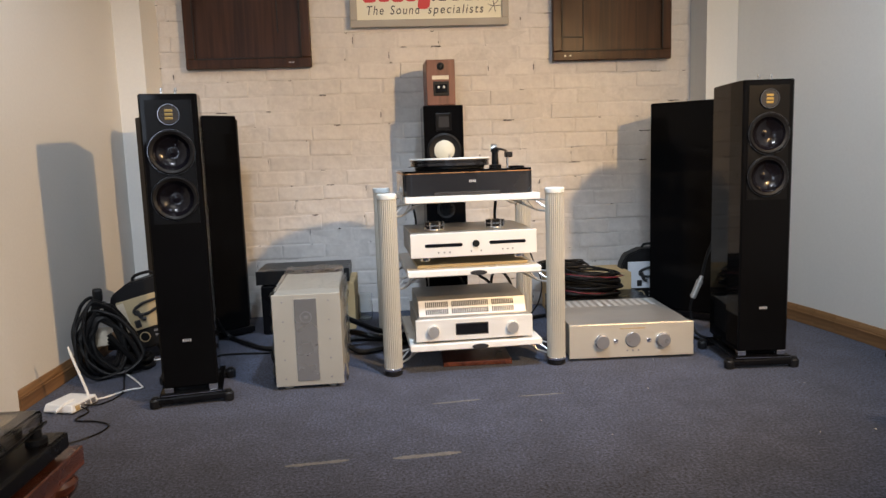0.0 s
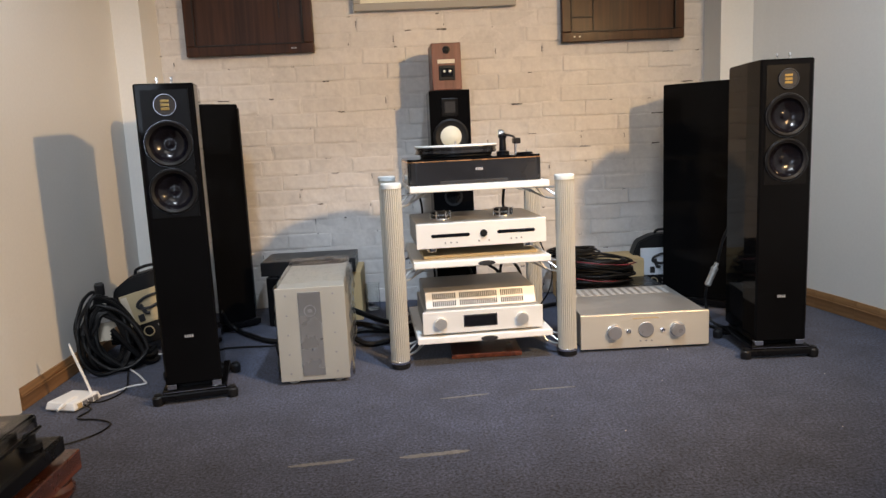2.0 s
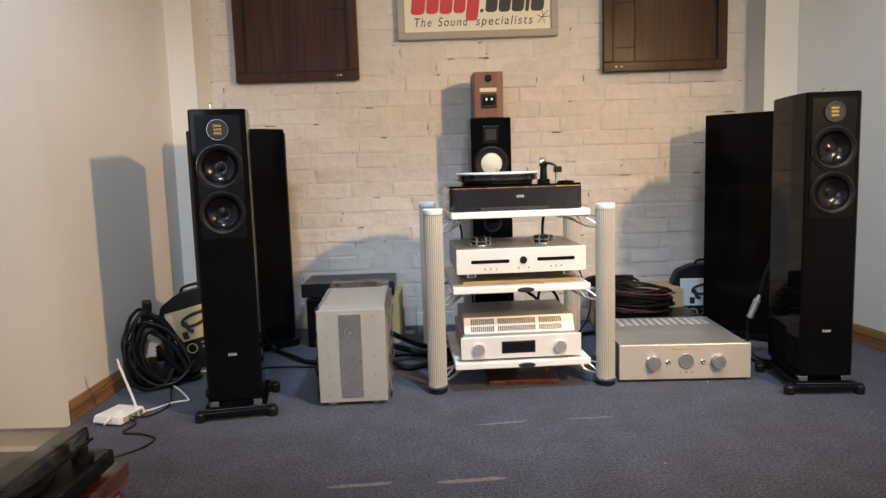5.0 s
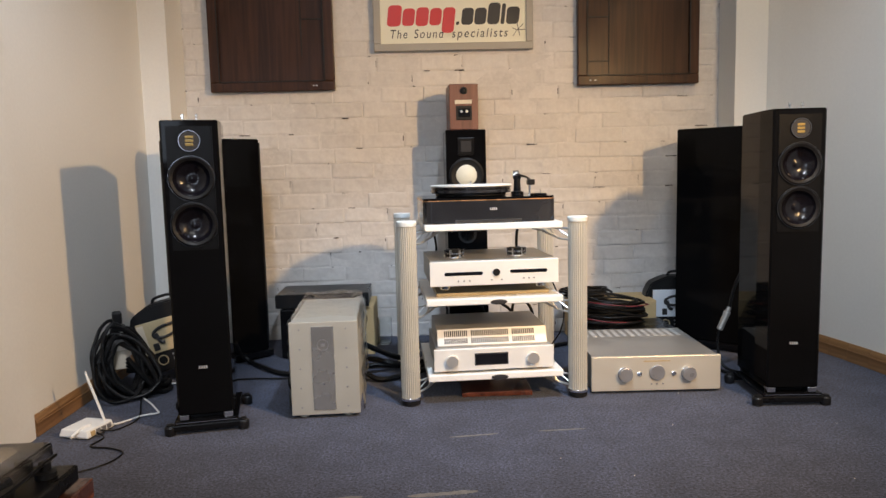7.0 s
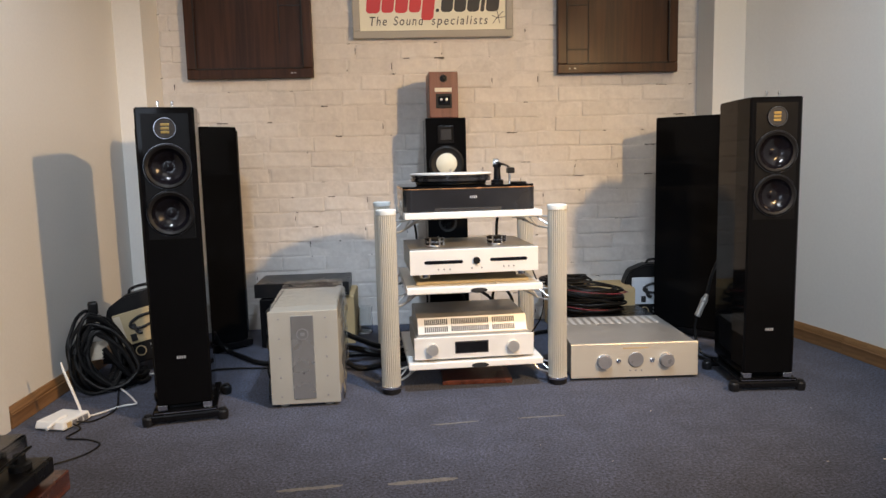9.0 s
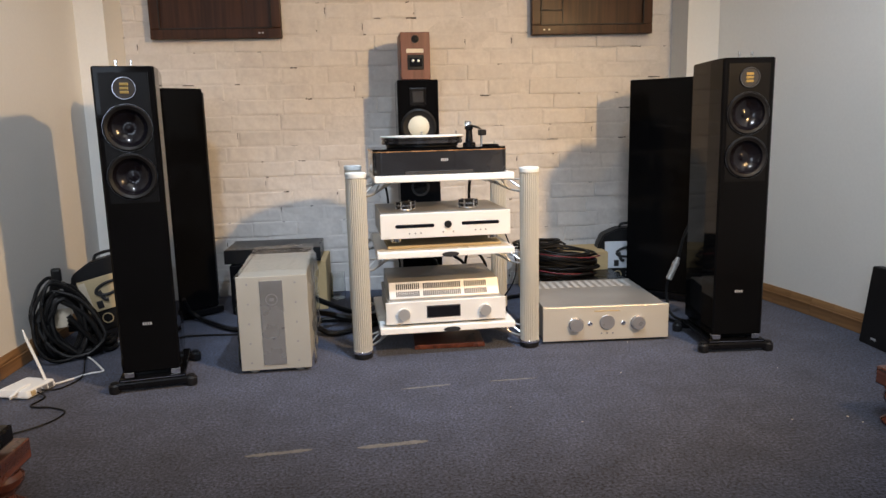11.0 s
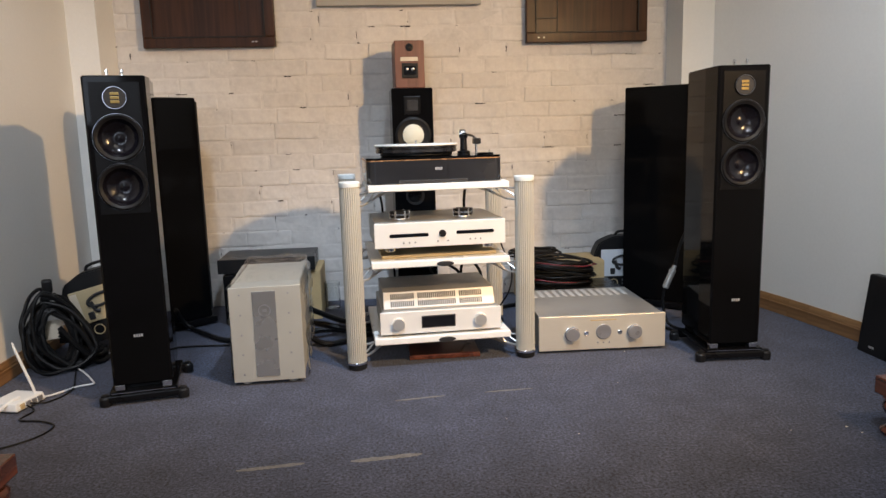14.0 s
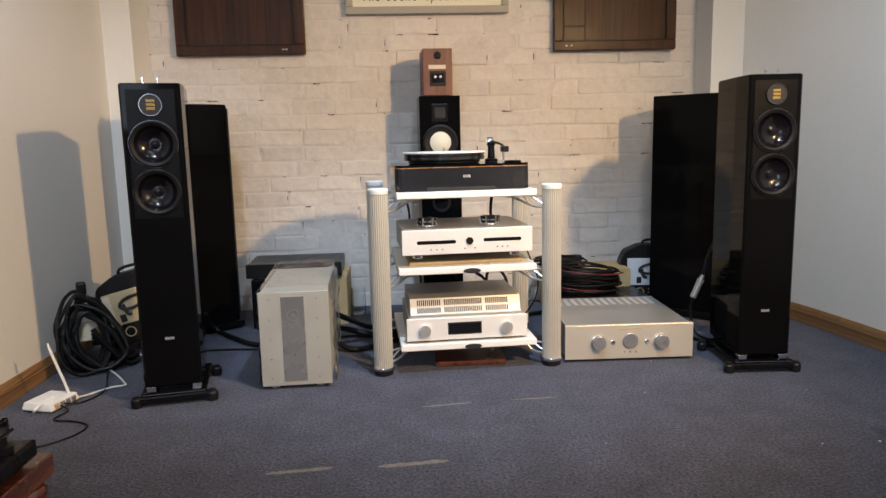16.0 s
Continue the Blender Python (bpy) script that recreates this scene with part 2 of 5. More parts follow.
def film(name, tint, gloss, rough, bump=0.0, bscale=40.0):
    """Thin clear sheet: mostly see-through, with a gloss that grows at grazing angles."""
    m = bpy.data.materials.new(name)
    m.use_nodes = True
    nt = m.node_tree
    nt.nodes.remove(nt.nodes["Principled BSDF"])
    out = nt.nodes["Material Output"]
    tr = nt.nodes.new("ShaderNodeBsdfTransparent")
    tr.inputs[0].default_value = (*tint, 1)
    gl = nt.nodes.new("ShaderNodeBsdfGlossy")
    gl.inputs["Roughness"].default_value = rough
    fr = nt.nodes.new("ShaderNodeFresnel")
    fr.inputs[0].default_value = 1.45
    mul = nt.nodes.new("ShaderNodeMath")
    mul.operation = "MULTIPLY_ADD"
    mul.inputs[1].default_value, mul.inputs[2].default_value = 0.9, gloss
    mul.use_clamp = True
    nt.links.new(fr.outputs[0], mul.inputs[0])
    mix = nt.nodes.new("ShaderNodeMixShader")
    nt.links.new(mul.outputs[0], mix.inputs[0])
    nt.links.new(tr.outputs[0], mix.inputs[1])
    nt.links.new(gl.outputs[0], mix.inputs[2])
    nt.links.new(mix.outputs[0], out.inputs[0])
    if bump:
        n = nt.nodes.new("ShaderNodeTexNoise")
        n.inputs["Scale"].default_value, n.inputs["Detail"].default_value, n.inputs["Distortion"].default_value = bscale, 4, 1.5
        tc = nt.nodes.new("ShaderNodeTexCoord")
        nt.links.new(tc.outputs["Object"], n.inputs[0])
        bp = nt.nodes.new("ShaderNodeBump")
        bp.inputs["Strength"].default_value, bp.inputs["Distance"].default_value = bump, 0.01
        nt.links.new(n.outputs[0], bp.inputs["Height"])
        nt.links.new(bp.outputs[0], gl.inputs["Normal"])
    return m


M_WRAP = film("plastic_film", (0.97, 0.97, 0.96), 0.05, 0.10, 0.4, 14)
M_LID = film("smoked_acrylic", (0.94, 0.91, 0.86), 0.05, 0.06)

# ---- builders ----


def mesh(name, bm, material, smooth=False):
    me = bpy.data.meshes.new(name)
    bmesh.ops.recalc_face_normals(bm, faces=bm.faces)
    bm.to_mesh(me)
    bm.free()
    for mm in material if isinstance(material, (list, tuple)) else [material]:
        me.materials.append(mm)
    if smooth:
        for p in me.polygons:
            p.use_smooth = True
        me.set_sharp_from_angle(angle=radians(35))
    return me


def part(name, bm, material, parent, label="", smooth=False, at=None):
    ob = new(name, mesh(name, bm, material, smooth))
    ob.parent = parent
    if at is not None:
        ob.matrix_basis = at
    return tagged(ob, label)


def thing(name, m, label, category, group="", kind=""):
    ob = new(name)
    ob.empty_display_size = 0.05
    ob.matrix_basis = m
    return tagged(ob, label, category, group, kind)


def lone(name, bm, material, label, category, group="", kind="", smooth=False, m=None):
    ob = new(name, mesh(name, bm, material, smooth))
    if m is not None:
        ob.matrix_basis = m
    return tagged(ob, label, category, group, kind)


def box(x0, x1, y0, y1, z0, z1, bevel=0.0, seg=2, bm=None, upright=False):
    """A box with rounded edges; upright: only the vertical ones are rounded."""
    own = bmesh.new()
    bmesh.ops.create_cube(own, size=1.0, matrix=Matrix.Translation(((x0 + x1) / 2, (y0 + y1) / 2, (z0 + z1) / 2)) @ Matrix.Diagonal((x1 - x0, y1 - y0, z1 - z0, 1)))
    if bevel:
        edges = [e for e in own.edges if not upright or abs(e.verts[0].co.z - e.verts[1].co.z) > 1e-6]
        bmesh.ops.bevel(own, geom=edges, offset=bevel, segments=seg, profile=0.5, affect="EDGES")
    return join(bm, own)


def join(bm, own):
    if bm is None:
        return own
    me = bpy.data.meshes.new("joined")
    own.to_mesh(me)
    own.free()
    bm.from_mesh(me)
    bpy.data.meshes.remove(me)
    return bm


def lathe(profile, at, axis="z", seg=32, bm=None, open_ends=False):
    """Turns (radius, height) pairs round an axis through at; along -y for 'y'."""
    own = bmesh.new()
    rings = []
    for r, h in profile:
        ring = []
        for k in range(seg):
            a = 2 * math.pi * k / seg
            u, v = r * math.cos(a), r * math.sin(a)
            p = {"z": (u, v, h), "y": (u, -h, v), "x": (h, u, v)}[axis]
            ring.append(own.verts.new(Vector(p) + Vector(at)))
        rings.append(ring)
    for a, b in zip(rings, rings[1:]):
        for k in range(seg):
            own.faces.new((a[k], a[(k + 1) % seg], b[(k + 1) % seg], b[k]))
    if not open_ends:
        own.faces.new(rings[0])
        own.faces.new(rings[-1])
    return join(bm, own)


def tube(points, r, seg=8, bm=None, closed=False, smooth=6):
    """A round cord through points, rounded off between them."""
    pts = [Vector(p) for p in points]
    fine = []
    n = len(pts)
    for i in range(n if closed else n - 1):
        p1, p2 = pts[i], pts[(i + 1) % n]
        p0 = pts[i - 1] if i or closed else p1
        p3 = pts[(i + 2) % n] if i + 2 < n or closed else p2
        for k in range(smooth):
            t = k / smooth
            fine.append(0.5 * (2 * p1 + (p2 - p0) * t + (2 * p0 - 5 * p1 + 4 * p2 - p3) * t * t + (3 * p1 - p0 - 3 * p2 + p3) * t**3))
    if not closed:
        fine.append(pts[-1])
    own = bmesh.new()
    rings = []
    up = Vector((0.13, 0.21, 0.97))
    for i, p in enumerate(fine):
        d = (fine[(i + 1) % len(fine)] - fine[i - 1]) if closed else (fine[min(i + 1, len(fine) - 1)] - fine[max(i - 1, 0)])
        d = d.normalized() if d.length > 1e-9 else Vector((1, 0, 0))
        s = d.cross(up)
        s = s.normalized() if s.length > 1e-3 else Vector((1, 0, 0))
        q = d.cross(s)
        rings.append([own.verts.new(p + r * (math.cos(2 * math.pi * k / seg) * s + math.sin(2 * math.pi * k / seg) * q)) for k in range(seg)])
    for i in range(len(rings) if closed else len(rings) - 1):
        a, b = rings[i], rings[(i + 1) % len(rings)]
        for k in range(seg):
            own.faces.new((a[k], a[(k + 1) % seg], b[(k + 1) % seg], b[k]))
    if not closed:
        own.faces.new(rings[0])
        own.faces.new(rings[-1])
    return join(bm, own)


def prism(outline, z0, z1, bm=None):
    """An upright prism over a plan outline."""
    own = bmesh.new()
    low = [own.verts.new((x, y, z0)) for x, y in outline]
    top = [own.verts.new((x, y, z1)) for x, y in outline]
    n = len(outline)
    own.faces.new(low)
    own.faces.new(top)
    for k in range(n):
        own.faces.new((low[k], low[(k + 1) % n], top[(k + 1) % n], top[k]))
    return join(bm, own)


def rounded(x0, x1, y0, y1, r, seg=6):
    out = []
    for cx, cy, a0 in ((x1 - r, y1 - r, 0), (x0 + r, y1 - r, 90), (x0 + r, y0 + r, 180), (x1 - r, y0 + r, 270)):
        out += [(cx + r * math.cos(radians(a0 + 90 * k / seg)), cy + r * math.sin(radians(a0 + 90 * k / seg))) for k in range(seg + 1)]
    return out


# ---- the room ----
BACK, LEFT, CEIL, REAR = 3.83, -1.422, 2.75, -2.4
lone("floor", box(-1.9, 2.1, REAR - 0.2, 4.2, -0.12, 0.0), M_CARPET, "worn blue-grey office carpet laid wall to wall", "carpet", kind="structure")
lone("ceiling", box(-1.9, 2.1, REAR - 0.2, 4.2, CEIL, CEIL + 0.12), M_CEIL, "plain white painted ceiling", "ceiling", kind="structure")
lone("wall_west", prism([(LEFT, 4.1), (LEFT, 2.56), (LEFT + 0.018, 2.555), (LEFT + 0.018, REAR - 0.15), (-1.8, REAR - 0.15), (-1.8, 4.1)], 0, CEIL), M_PLASTER,
     "white plastered side wall with a shallow pier", "wall", kind="structure")


def right_wall_x(y):
    return 1.643 - 0.104 * (y - 2.76)


BEND = [((1 - k / 8) ** 2 * right_wall_x(2.9) + 2 * (k / 8) * (1 - k / 8) * 1.572 + (k / 8) ** 2 * 1.468, (1 - k / 8) ** 2 * 2.9 + 2 * (k / 8) * (1 - k / 8) * 3.42 + (k / 8) ** 2 * 3.65) for k in range(9)]
lone("wall_east", prism([(1.468, 4.1), (2.0, 4.1), (2.0, REAR - 0.15), (1.525, REAR - 0.15), (1.525, 2.455), (right_wall_x(2.46), 2.46)] + BEND, 0, CEIL), M_PLASTER,
     "white plastered side wall with a projecting pier", "wall", kind="structure")
lone("pillar_west", prism([(LEFT - 0.002, 3.67), (-1.297, 3.67), (-1.277, BACK), (LEFT - 0.002, BACK)], 0, CEIL), M_PLASTER, "white plastered corner pillar beside the brick", "pillar", kind="structure")
lone("pillar_east", prism([(1.316, 3.645), (1.467, 3.645), (1.467, BACK), (1.316, BACK)], 0, CEIL), M_PLASTER,
     "white plastered corner pillar beside the brick", "pillar", kind="structure")
# the gap in this unseen wall is made up for the rear fill lamp
bm = box(-1.85, -1.35, REAR - 0.15, REAR, 0, CEIL)
box(-0.45, 2.05, REAR - 0.15, REAR, 0, CEIL, bm=bm)
box(-1.35, -0.45, REAR - 0.15, REAR, 0, 0.95, bm=bm)
box(-1.35, -0.45, REAR - 0.15, REAR, 2.25, CEIL, bm=bm)
lone("wall_south", bm, M_PLASTER, "white plastered wall with an opening added for the rear fill lamp", "wall", kind="structure")


def skirting(name, a, b, h, out):
    """A moulded board along the floor from a to b, standing out to one side."""
    d = Vector((b[0] - a[0], b[1] - a[1], 0))
    n = d.length
    own = bmesh.new()
    prof = [(0, 0), (out, 0), (out, h * 0.62), (out * 0.85, h * 0.66), (out * 0.85, h * 0.74), (out * 0.45, h * 0.93), (out * 0.35, h), (0, h)]
    ends = [[own.verts.new((p, s, z)) for p, z in prof] for s in (0, n)]
    own.faces.new(ends[0])
    own.faces.new(ends[1])
    for k in range(len(prof)):
        own.faces.new((ends[0][k], ends[0][(k + 1) % len(prof)], ends[1][(k + 1) % len(prof)], ends[1][k]))
    turn = math.degrees(math.atan2(-d.x, d.y))
    return lone(name, own, M_SKIRT, "varnished brown wooden skirting board along the wall", "skirting board", kind="structure", m=pose(a[0], a[1], 0.001, 0, 0, turn))


skirting("baseboard", (LEFT + 0.001, 2.57), (LEFT + 0.001, 3.665), 0.068, 0.016)
for near, far in zip(BEND, BEND[1:]):
    skirting("baseboard_corner", (far[0] - 0.001, far[1] - 0.003), (near[0] - 0.001, near[1]), 0.073, 0.016)
skirting("baseboard_east", (right_wall_x(2.9) - 0.001, 2.9), (right_wall_x(2.47) - 0.001, 2.47), 0.073, 0.016)
skirting("baseboard_pier", (1.524, 2.45), (1.524, 0.2), 0.073, 0.016)
skirting("baseboard_south", (LEFT + 0.019, REAR + 0.01), (LEFT + 0.019, 1.2), 0.068, 0.016)



def wordmark(parent, x, y, z, w, h, material, strokes=4):
    """A small maker's mark, drawn as plain bars."""
    step = w / strokes
    for k in range(strokes):
        part("mark", box(x - w / 2 + k * step, x - w / 2 + (k + 0.72) * step, y - 0.0012, y + 0.001, z, z + h), material, parent)


# ---- floor-standing loudspeakers ----


def holed_panel(x0, x1, z0, z1, y0, y1, holes, seg=48):
    """An upright panel with round holes (x, z, radius) right through it."""
    own = bmesh.new()
    for y in (y0, y1):
        loops = [[own.verts.new((x, y, z)) for x, z in ((x0, z0), (x1, z0), (x1, z1), (x0, z1))]]
        loops += [[own.verts.new((cx + r * math.cos(2 * math.pi * k / seg), y, cz + r * math.sin(2 * math.pi * k / seg))) for k in range(seg)] for cx, cz, r in holes]
        edges = [own.edges.new((lp[k], lp[(k + 1) % len(lp)])) for lp in loops for k in range(len(lp))]
        bmesh.ops.triangle_fill(own, use_beauty=True, use_dissolve=False, edges=edges)
        if y == y0:
            first = loops
    for a, c in zip(first, loops):
        for k in range(len(a)):
            own.faces.new((a[k], a[(k + 1) % len(a)], c[(k + 1) % len(a)], c[k]))
    return own



def floor_speaker(m):
    s = thing("floor_speaker", m, "tall gloss black floor-standing loudspeaker on a black outrigger base", "loudspeaker", "front loudspeakers")
    w, d, z0, z1 = 0.086, 0.29, 0.062, 0.994
    plan = [(-w, 0.006), (-w + 0.006, 0), (w - 0.006, 0), (w, 0.006), (w + 0.002, 0.10), (w - 0.004, d - 0.02), (w - 0.02, d), (-w + 0.02, d), (-w + 0.004, d - 0.02), (-w - 0.002, 0.10)]
    bm = prism(plan, z0, z1)
    bmesh.ops.bevel(bm, geom=[e for e in bm.edges if min(v.co.z for v in e.verts) > z1 - 1e-4 or max(v.co.z for v in e.verts) < z0 + 1e-4], offset=0.003, segments=2, affect="EDGES")
    bmesh.ops.delete(bm, geom=[f for f in bm.faces if f.normal.y < -0.99 or all(abs(v.co.y) < 1e-4 for v in f.verts)], context="FACES_ONLY")
    holes = [(0, 0.815, 0.061), (0, 0.672, 0.061)]
    join(bm, holed_panel(-w + 0.006, w - 0.006, z0 + 0.003, z1 - 0.003, 0.0, 0.018, holes))
    part("cabinet", bm, M_PIANO, s, "gloss black lacquered cabinet")
    part("baffle_plate", holed_panel(-0.068, 0.068, 0.592, 0.975, -0.0022, 0.0012, holes), M_PLATE, s, "dark grey satin driver plate")
    # tweeter
    tw = part("tweeter", lathe([(0.030, 0.0), (0.030, 0.0035), (0.0, 0.0035)], (0, -0.002, 0.930), "y", 32), M_FELT, s, "dark round tweeter plate", True)
    part("ring", lathe([(0.0335, 0), (0.0335, 0.004), (0.0325, 0.006), (0.0305, 0.006), (0.0295, 0.004), (0.0295, 0)], (0, -0.002, 0.930), "y", 40, open_ends=True), M_GUNMETAL, tw, "thin chrome ring", True)
    for k in (-1, 0, 1):
        part("ribbon", box(-0.012, 0.012, -0.0075, -0.0045, 0.930 + k * 0.0115 - 0.004, 0.930 + k * 0.0115 + 0.004, 0.001), M_GOLD, tw, "folded gold foil strip")
    # woofers
    for z in (0.815, 0.672):
        wf = part("woofer", lathe([(0.068, 0), (0.068, 0.005), (0.064, 0.009), (0.058, 0.004), (0.055, 0.003)], (0, -0.002, z), "y", 48, open_ends=True), M_RUBBER, s, "black rubber surround", True)
        bowl = [(0.0555, 0.004)] + [(0.0555 * math.sin(a), 0.004 - 0.030 * (math.cos(a) - math.cos(1.45)) / (1 - math.cos(1.45))) for a in (1.35, 1.2, 1.05, 0.9, 0.75, 0.6, 0.45, 0.32)]
        bowl += [(0.012, -0.0235), (0.006, -0.0215), (0.0, -0.021)]
        own = lathe(bowl, (0, -0.002, z), "y", 32, open_ends=True)
        for k, v in enumerate(own.verts):
            if v.co.y > 0.004 and math.hypot(v.co.x, v.co.z - z) > 0.015:
                v.co.y += 0.0007 * math.sin(k * 2.4)
        part("cone", own, M_CONE, wf, "dark faceted metallic cone", True)
        part("trim_ring", lathe([(0.0708, 0), (0.0708, 0.003), (0.0702, 0.0045), (0.0692, 0.0045), (0.0684, 0.002), (0.0684, 0)], (0, -0.003, z), "y", 56, open_ends=True), M_GUNMETAL, wf, "thin chrome trim ring", True)
    wordmark(s, 0, 0.0, 0.212, 0.028, 0.0085, M_SILVERINK)
    # plinth
    part("plinth", box(-0.07, 0.07, 0.03, d - 0.02, 0.045, 0.066), M_SATIN, s)
    for x in (-0.068, 0.068):
        part("spacer", box(x - 0.014, x + 0.014, 0.004, 0.03, 0.0445, 0.0625, 0.002), M_CHROME, s, "bright metal spacer block")
    base = part("base_plate", box(-0.098, 0.098, -0.004, 0.269, 0.0335, 0.0445, 0.002), M_PIANO, s, "gloss black base plate")
    part("edge_strip", box(-0.094, 0.094, -0.0058, -0.0042, 0.0385, 0.0405), M_CHROME, base, "thin bright edge line")
    for y in (0.004, 0.261):
        part("outrigger", box(-0.112, 0.112, y - 0.013, y + 0.013, 0.012, 0.0345, 0.005), M_SATIN, s, "black outrigger bar")
        for x in (-0.113, 0.113):
            part("foot", lathe([(0.010, 0), (0.017, 0.003), (0.018, 0.012), (0.018, 0.026), (0.014, 0.031), (0.012, 0.031), (0.012, 0.036), (0.006, 0.039)], (x, y, 0.0005), "z", 20), M_BLACK, s, "round black screw foot", True)
    # pins on the top
    for x in (-0.021, 0.021):
        part("pin", lathe([(0.0028, 0), (0.0028, 0.010), (0.0048, 0.011), (0.0048, 0.019), (0.0025, 0.021)], (x, 0.035, z1), "z", 10), M_CHROME, s, "small polished metal pin", True)
    return s


spk = floor_speaker(pose(-0.862, 2.560, 0, 0, 0, 11.5))
copy_thing(spk, pose(1.084, 2.630, 0, 0, 0, -3.5))["label"] = "tall gloss black floor-standing loudspeaker beside a champagne amplifier"


def rear_tower(m, label):
    """A big black loudspeaker that turns its gloss side to the room."""
    s = thing("rear_speaker", m, label, "loudspeaker", "stored loudspeakers")
    bm = box(-0.18, 0.18, 0.0, 0.21, 0.035, 0.980, 0.006, 2)
    part("cabinet", bm, M_PIANO, s, "gloss black cabinet side")
    part("plinth", box(-0.195, 0.195, -0.015, 0.225, 0.008, 0.035, 0.004), M_SATIN, s)
    for x in (-0.17, 0.17):
        for y in (0.01, 0.20):
            part("spike", lathe([(0.003, 0), (0.012, 0.006), (0.012, 0.009)], (x, y, 0.0), "z", 10), M_BLACK, s)
    return s


rear_tower(pose(1.128, 3.384, 0, 0, 0, -43), "large gloss black loudspeaker turned with its side to the room")
left_tower = rear_tower(pose(-1.004, 3.385, 0, 0, 0, 40), "large black loudspeaker stored beside the cable box")
# its fabric edge
part("grille", box(0.184, 0.192, 0.012, 0.198, 0.06, 0.965, 0.003), M_FELT, left_tower, "dark fabric grille")


def tower_in_middle():
    s = thing("slim_speaker", pose(0.051, 3.55, 0, 0, 0, 2), "slim black loudspeaker with a cream cone against the brick", "loudspeaker")
    part("cabinet", box(-0.091, 0.091, 0, 0.19, 0.03, 1.003, 0.004), M_PIANO, s)
    part("base", box(-0.115, 0.115, -0.02, 0.21, 0.002, 0.03, 0.004), M_SATIN, s)
    tw = part("tweeter", box(-0.037, 0.037, -0.004, 0.001, 0.888, 0.968, 0.003), M_SATIN, s, "square dark tweeter plate")
    part("diaphragm", box(-0.024, 0.024, -0.0065, -0.004, 0.904, 0.952, 0.002), M_FELT, tw)
    part("surround", lathe([(0.079, 0), (0.079, 0.004), (0.07, 0.008), (0.055, 0.003), (0.046, 0.004)], (0, 0, 0.799), "y", 40, open_ends=True), M_RUBBER, s, "black rubber surround", True)
    part("cone", lathe([(0.047, 0.003), (0.047, 0.006), (0.036, 0.012), (0.018, 0.017), (0.0, 0.018)], (0, 0, 0.799), "y", 40), M_PAPERCONE, s, "cream domed cone", True)
    part("port", lathe([(0.042, 0), (0.042, 0.003), (0.032, 0.001), (0.028, -0.01), (0.0, -0.01)], (0, 0, 0.53), "y", 32), M_BLACK, s, "dark oval port", True)
    return s


tower_in_middle()


def small_cherry_speaker():
    s = thing("bookshelf_speaker", pose(0.046, 3.56, 1.004, 0, 0, 3), "small red-brown wooden loudspeaker on the slim black one", "loudspeaker")
    part("cabinet", box(-0.065, 0.065, 0, 0.17, 0, 0.203, 0.003), M_CHERRY, s)
    part("driver", lathe([(0.017, 0), (0.017, 0.003), (0.012, 0.004), (0.008, 0.001), (0.0, 0.003)], (0.0, 0, 0.173), "y", 24), M_BLACK, s, "small round dark driver", True)
    part("label_strip", box(-0.040, 0.036, -0.002, 0.001, 0.115, 0.132), M_LABEL, s, "pale paper strip")
    hz = part("terminal_cup", box(-0.036, 0.036, -0.003, 0.001, 0.042, 0.106, 0.003), M_BLACK, s, "black square terminal cup")
    part("recess", box(-0.027, 0.027, -0.0045, -0.0025, 0.056, 0.094, 0.002), M_DISPLAY, hz)
    for x in (-0.012, 0.012):
        part("terminal", lathe([(0.006, 0), (0.006, 0.008), (0.0, 0.009)], (x, -0.004, 0.080), "y", 12), M_GREYTOP, hz, "dull grey terminal", True)
    return s


small_cherry_speaker()

# ---- the rack ----
RACK = pose(0.0925, 2.790, 0, 0, 0, 3.5)
POST_X, POST_D = 0.3015, 0.49
SHELVES = (0.098, 0.366, 0.626)


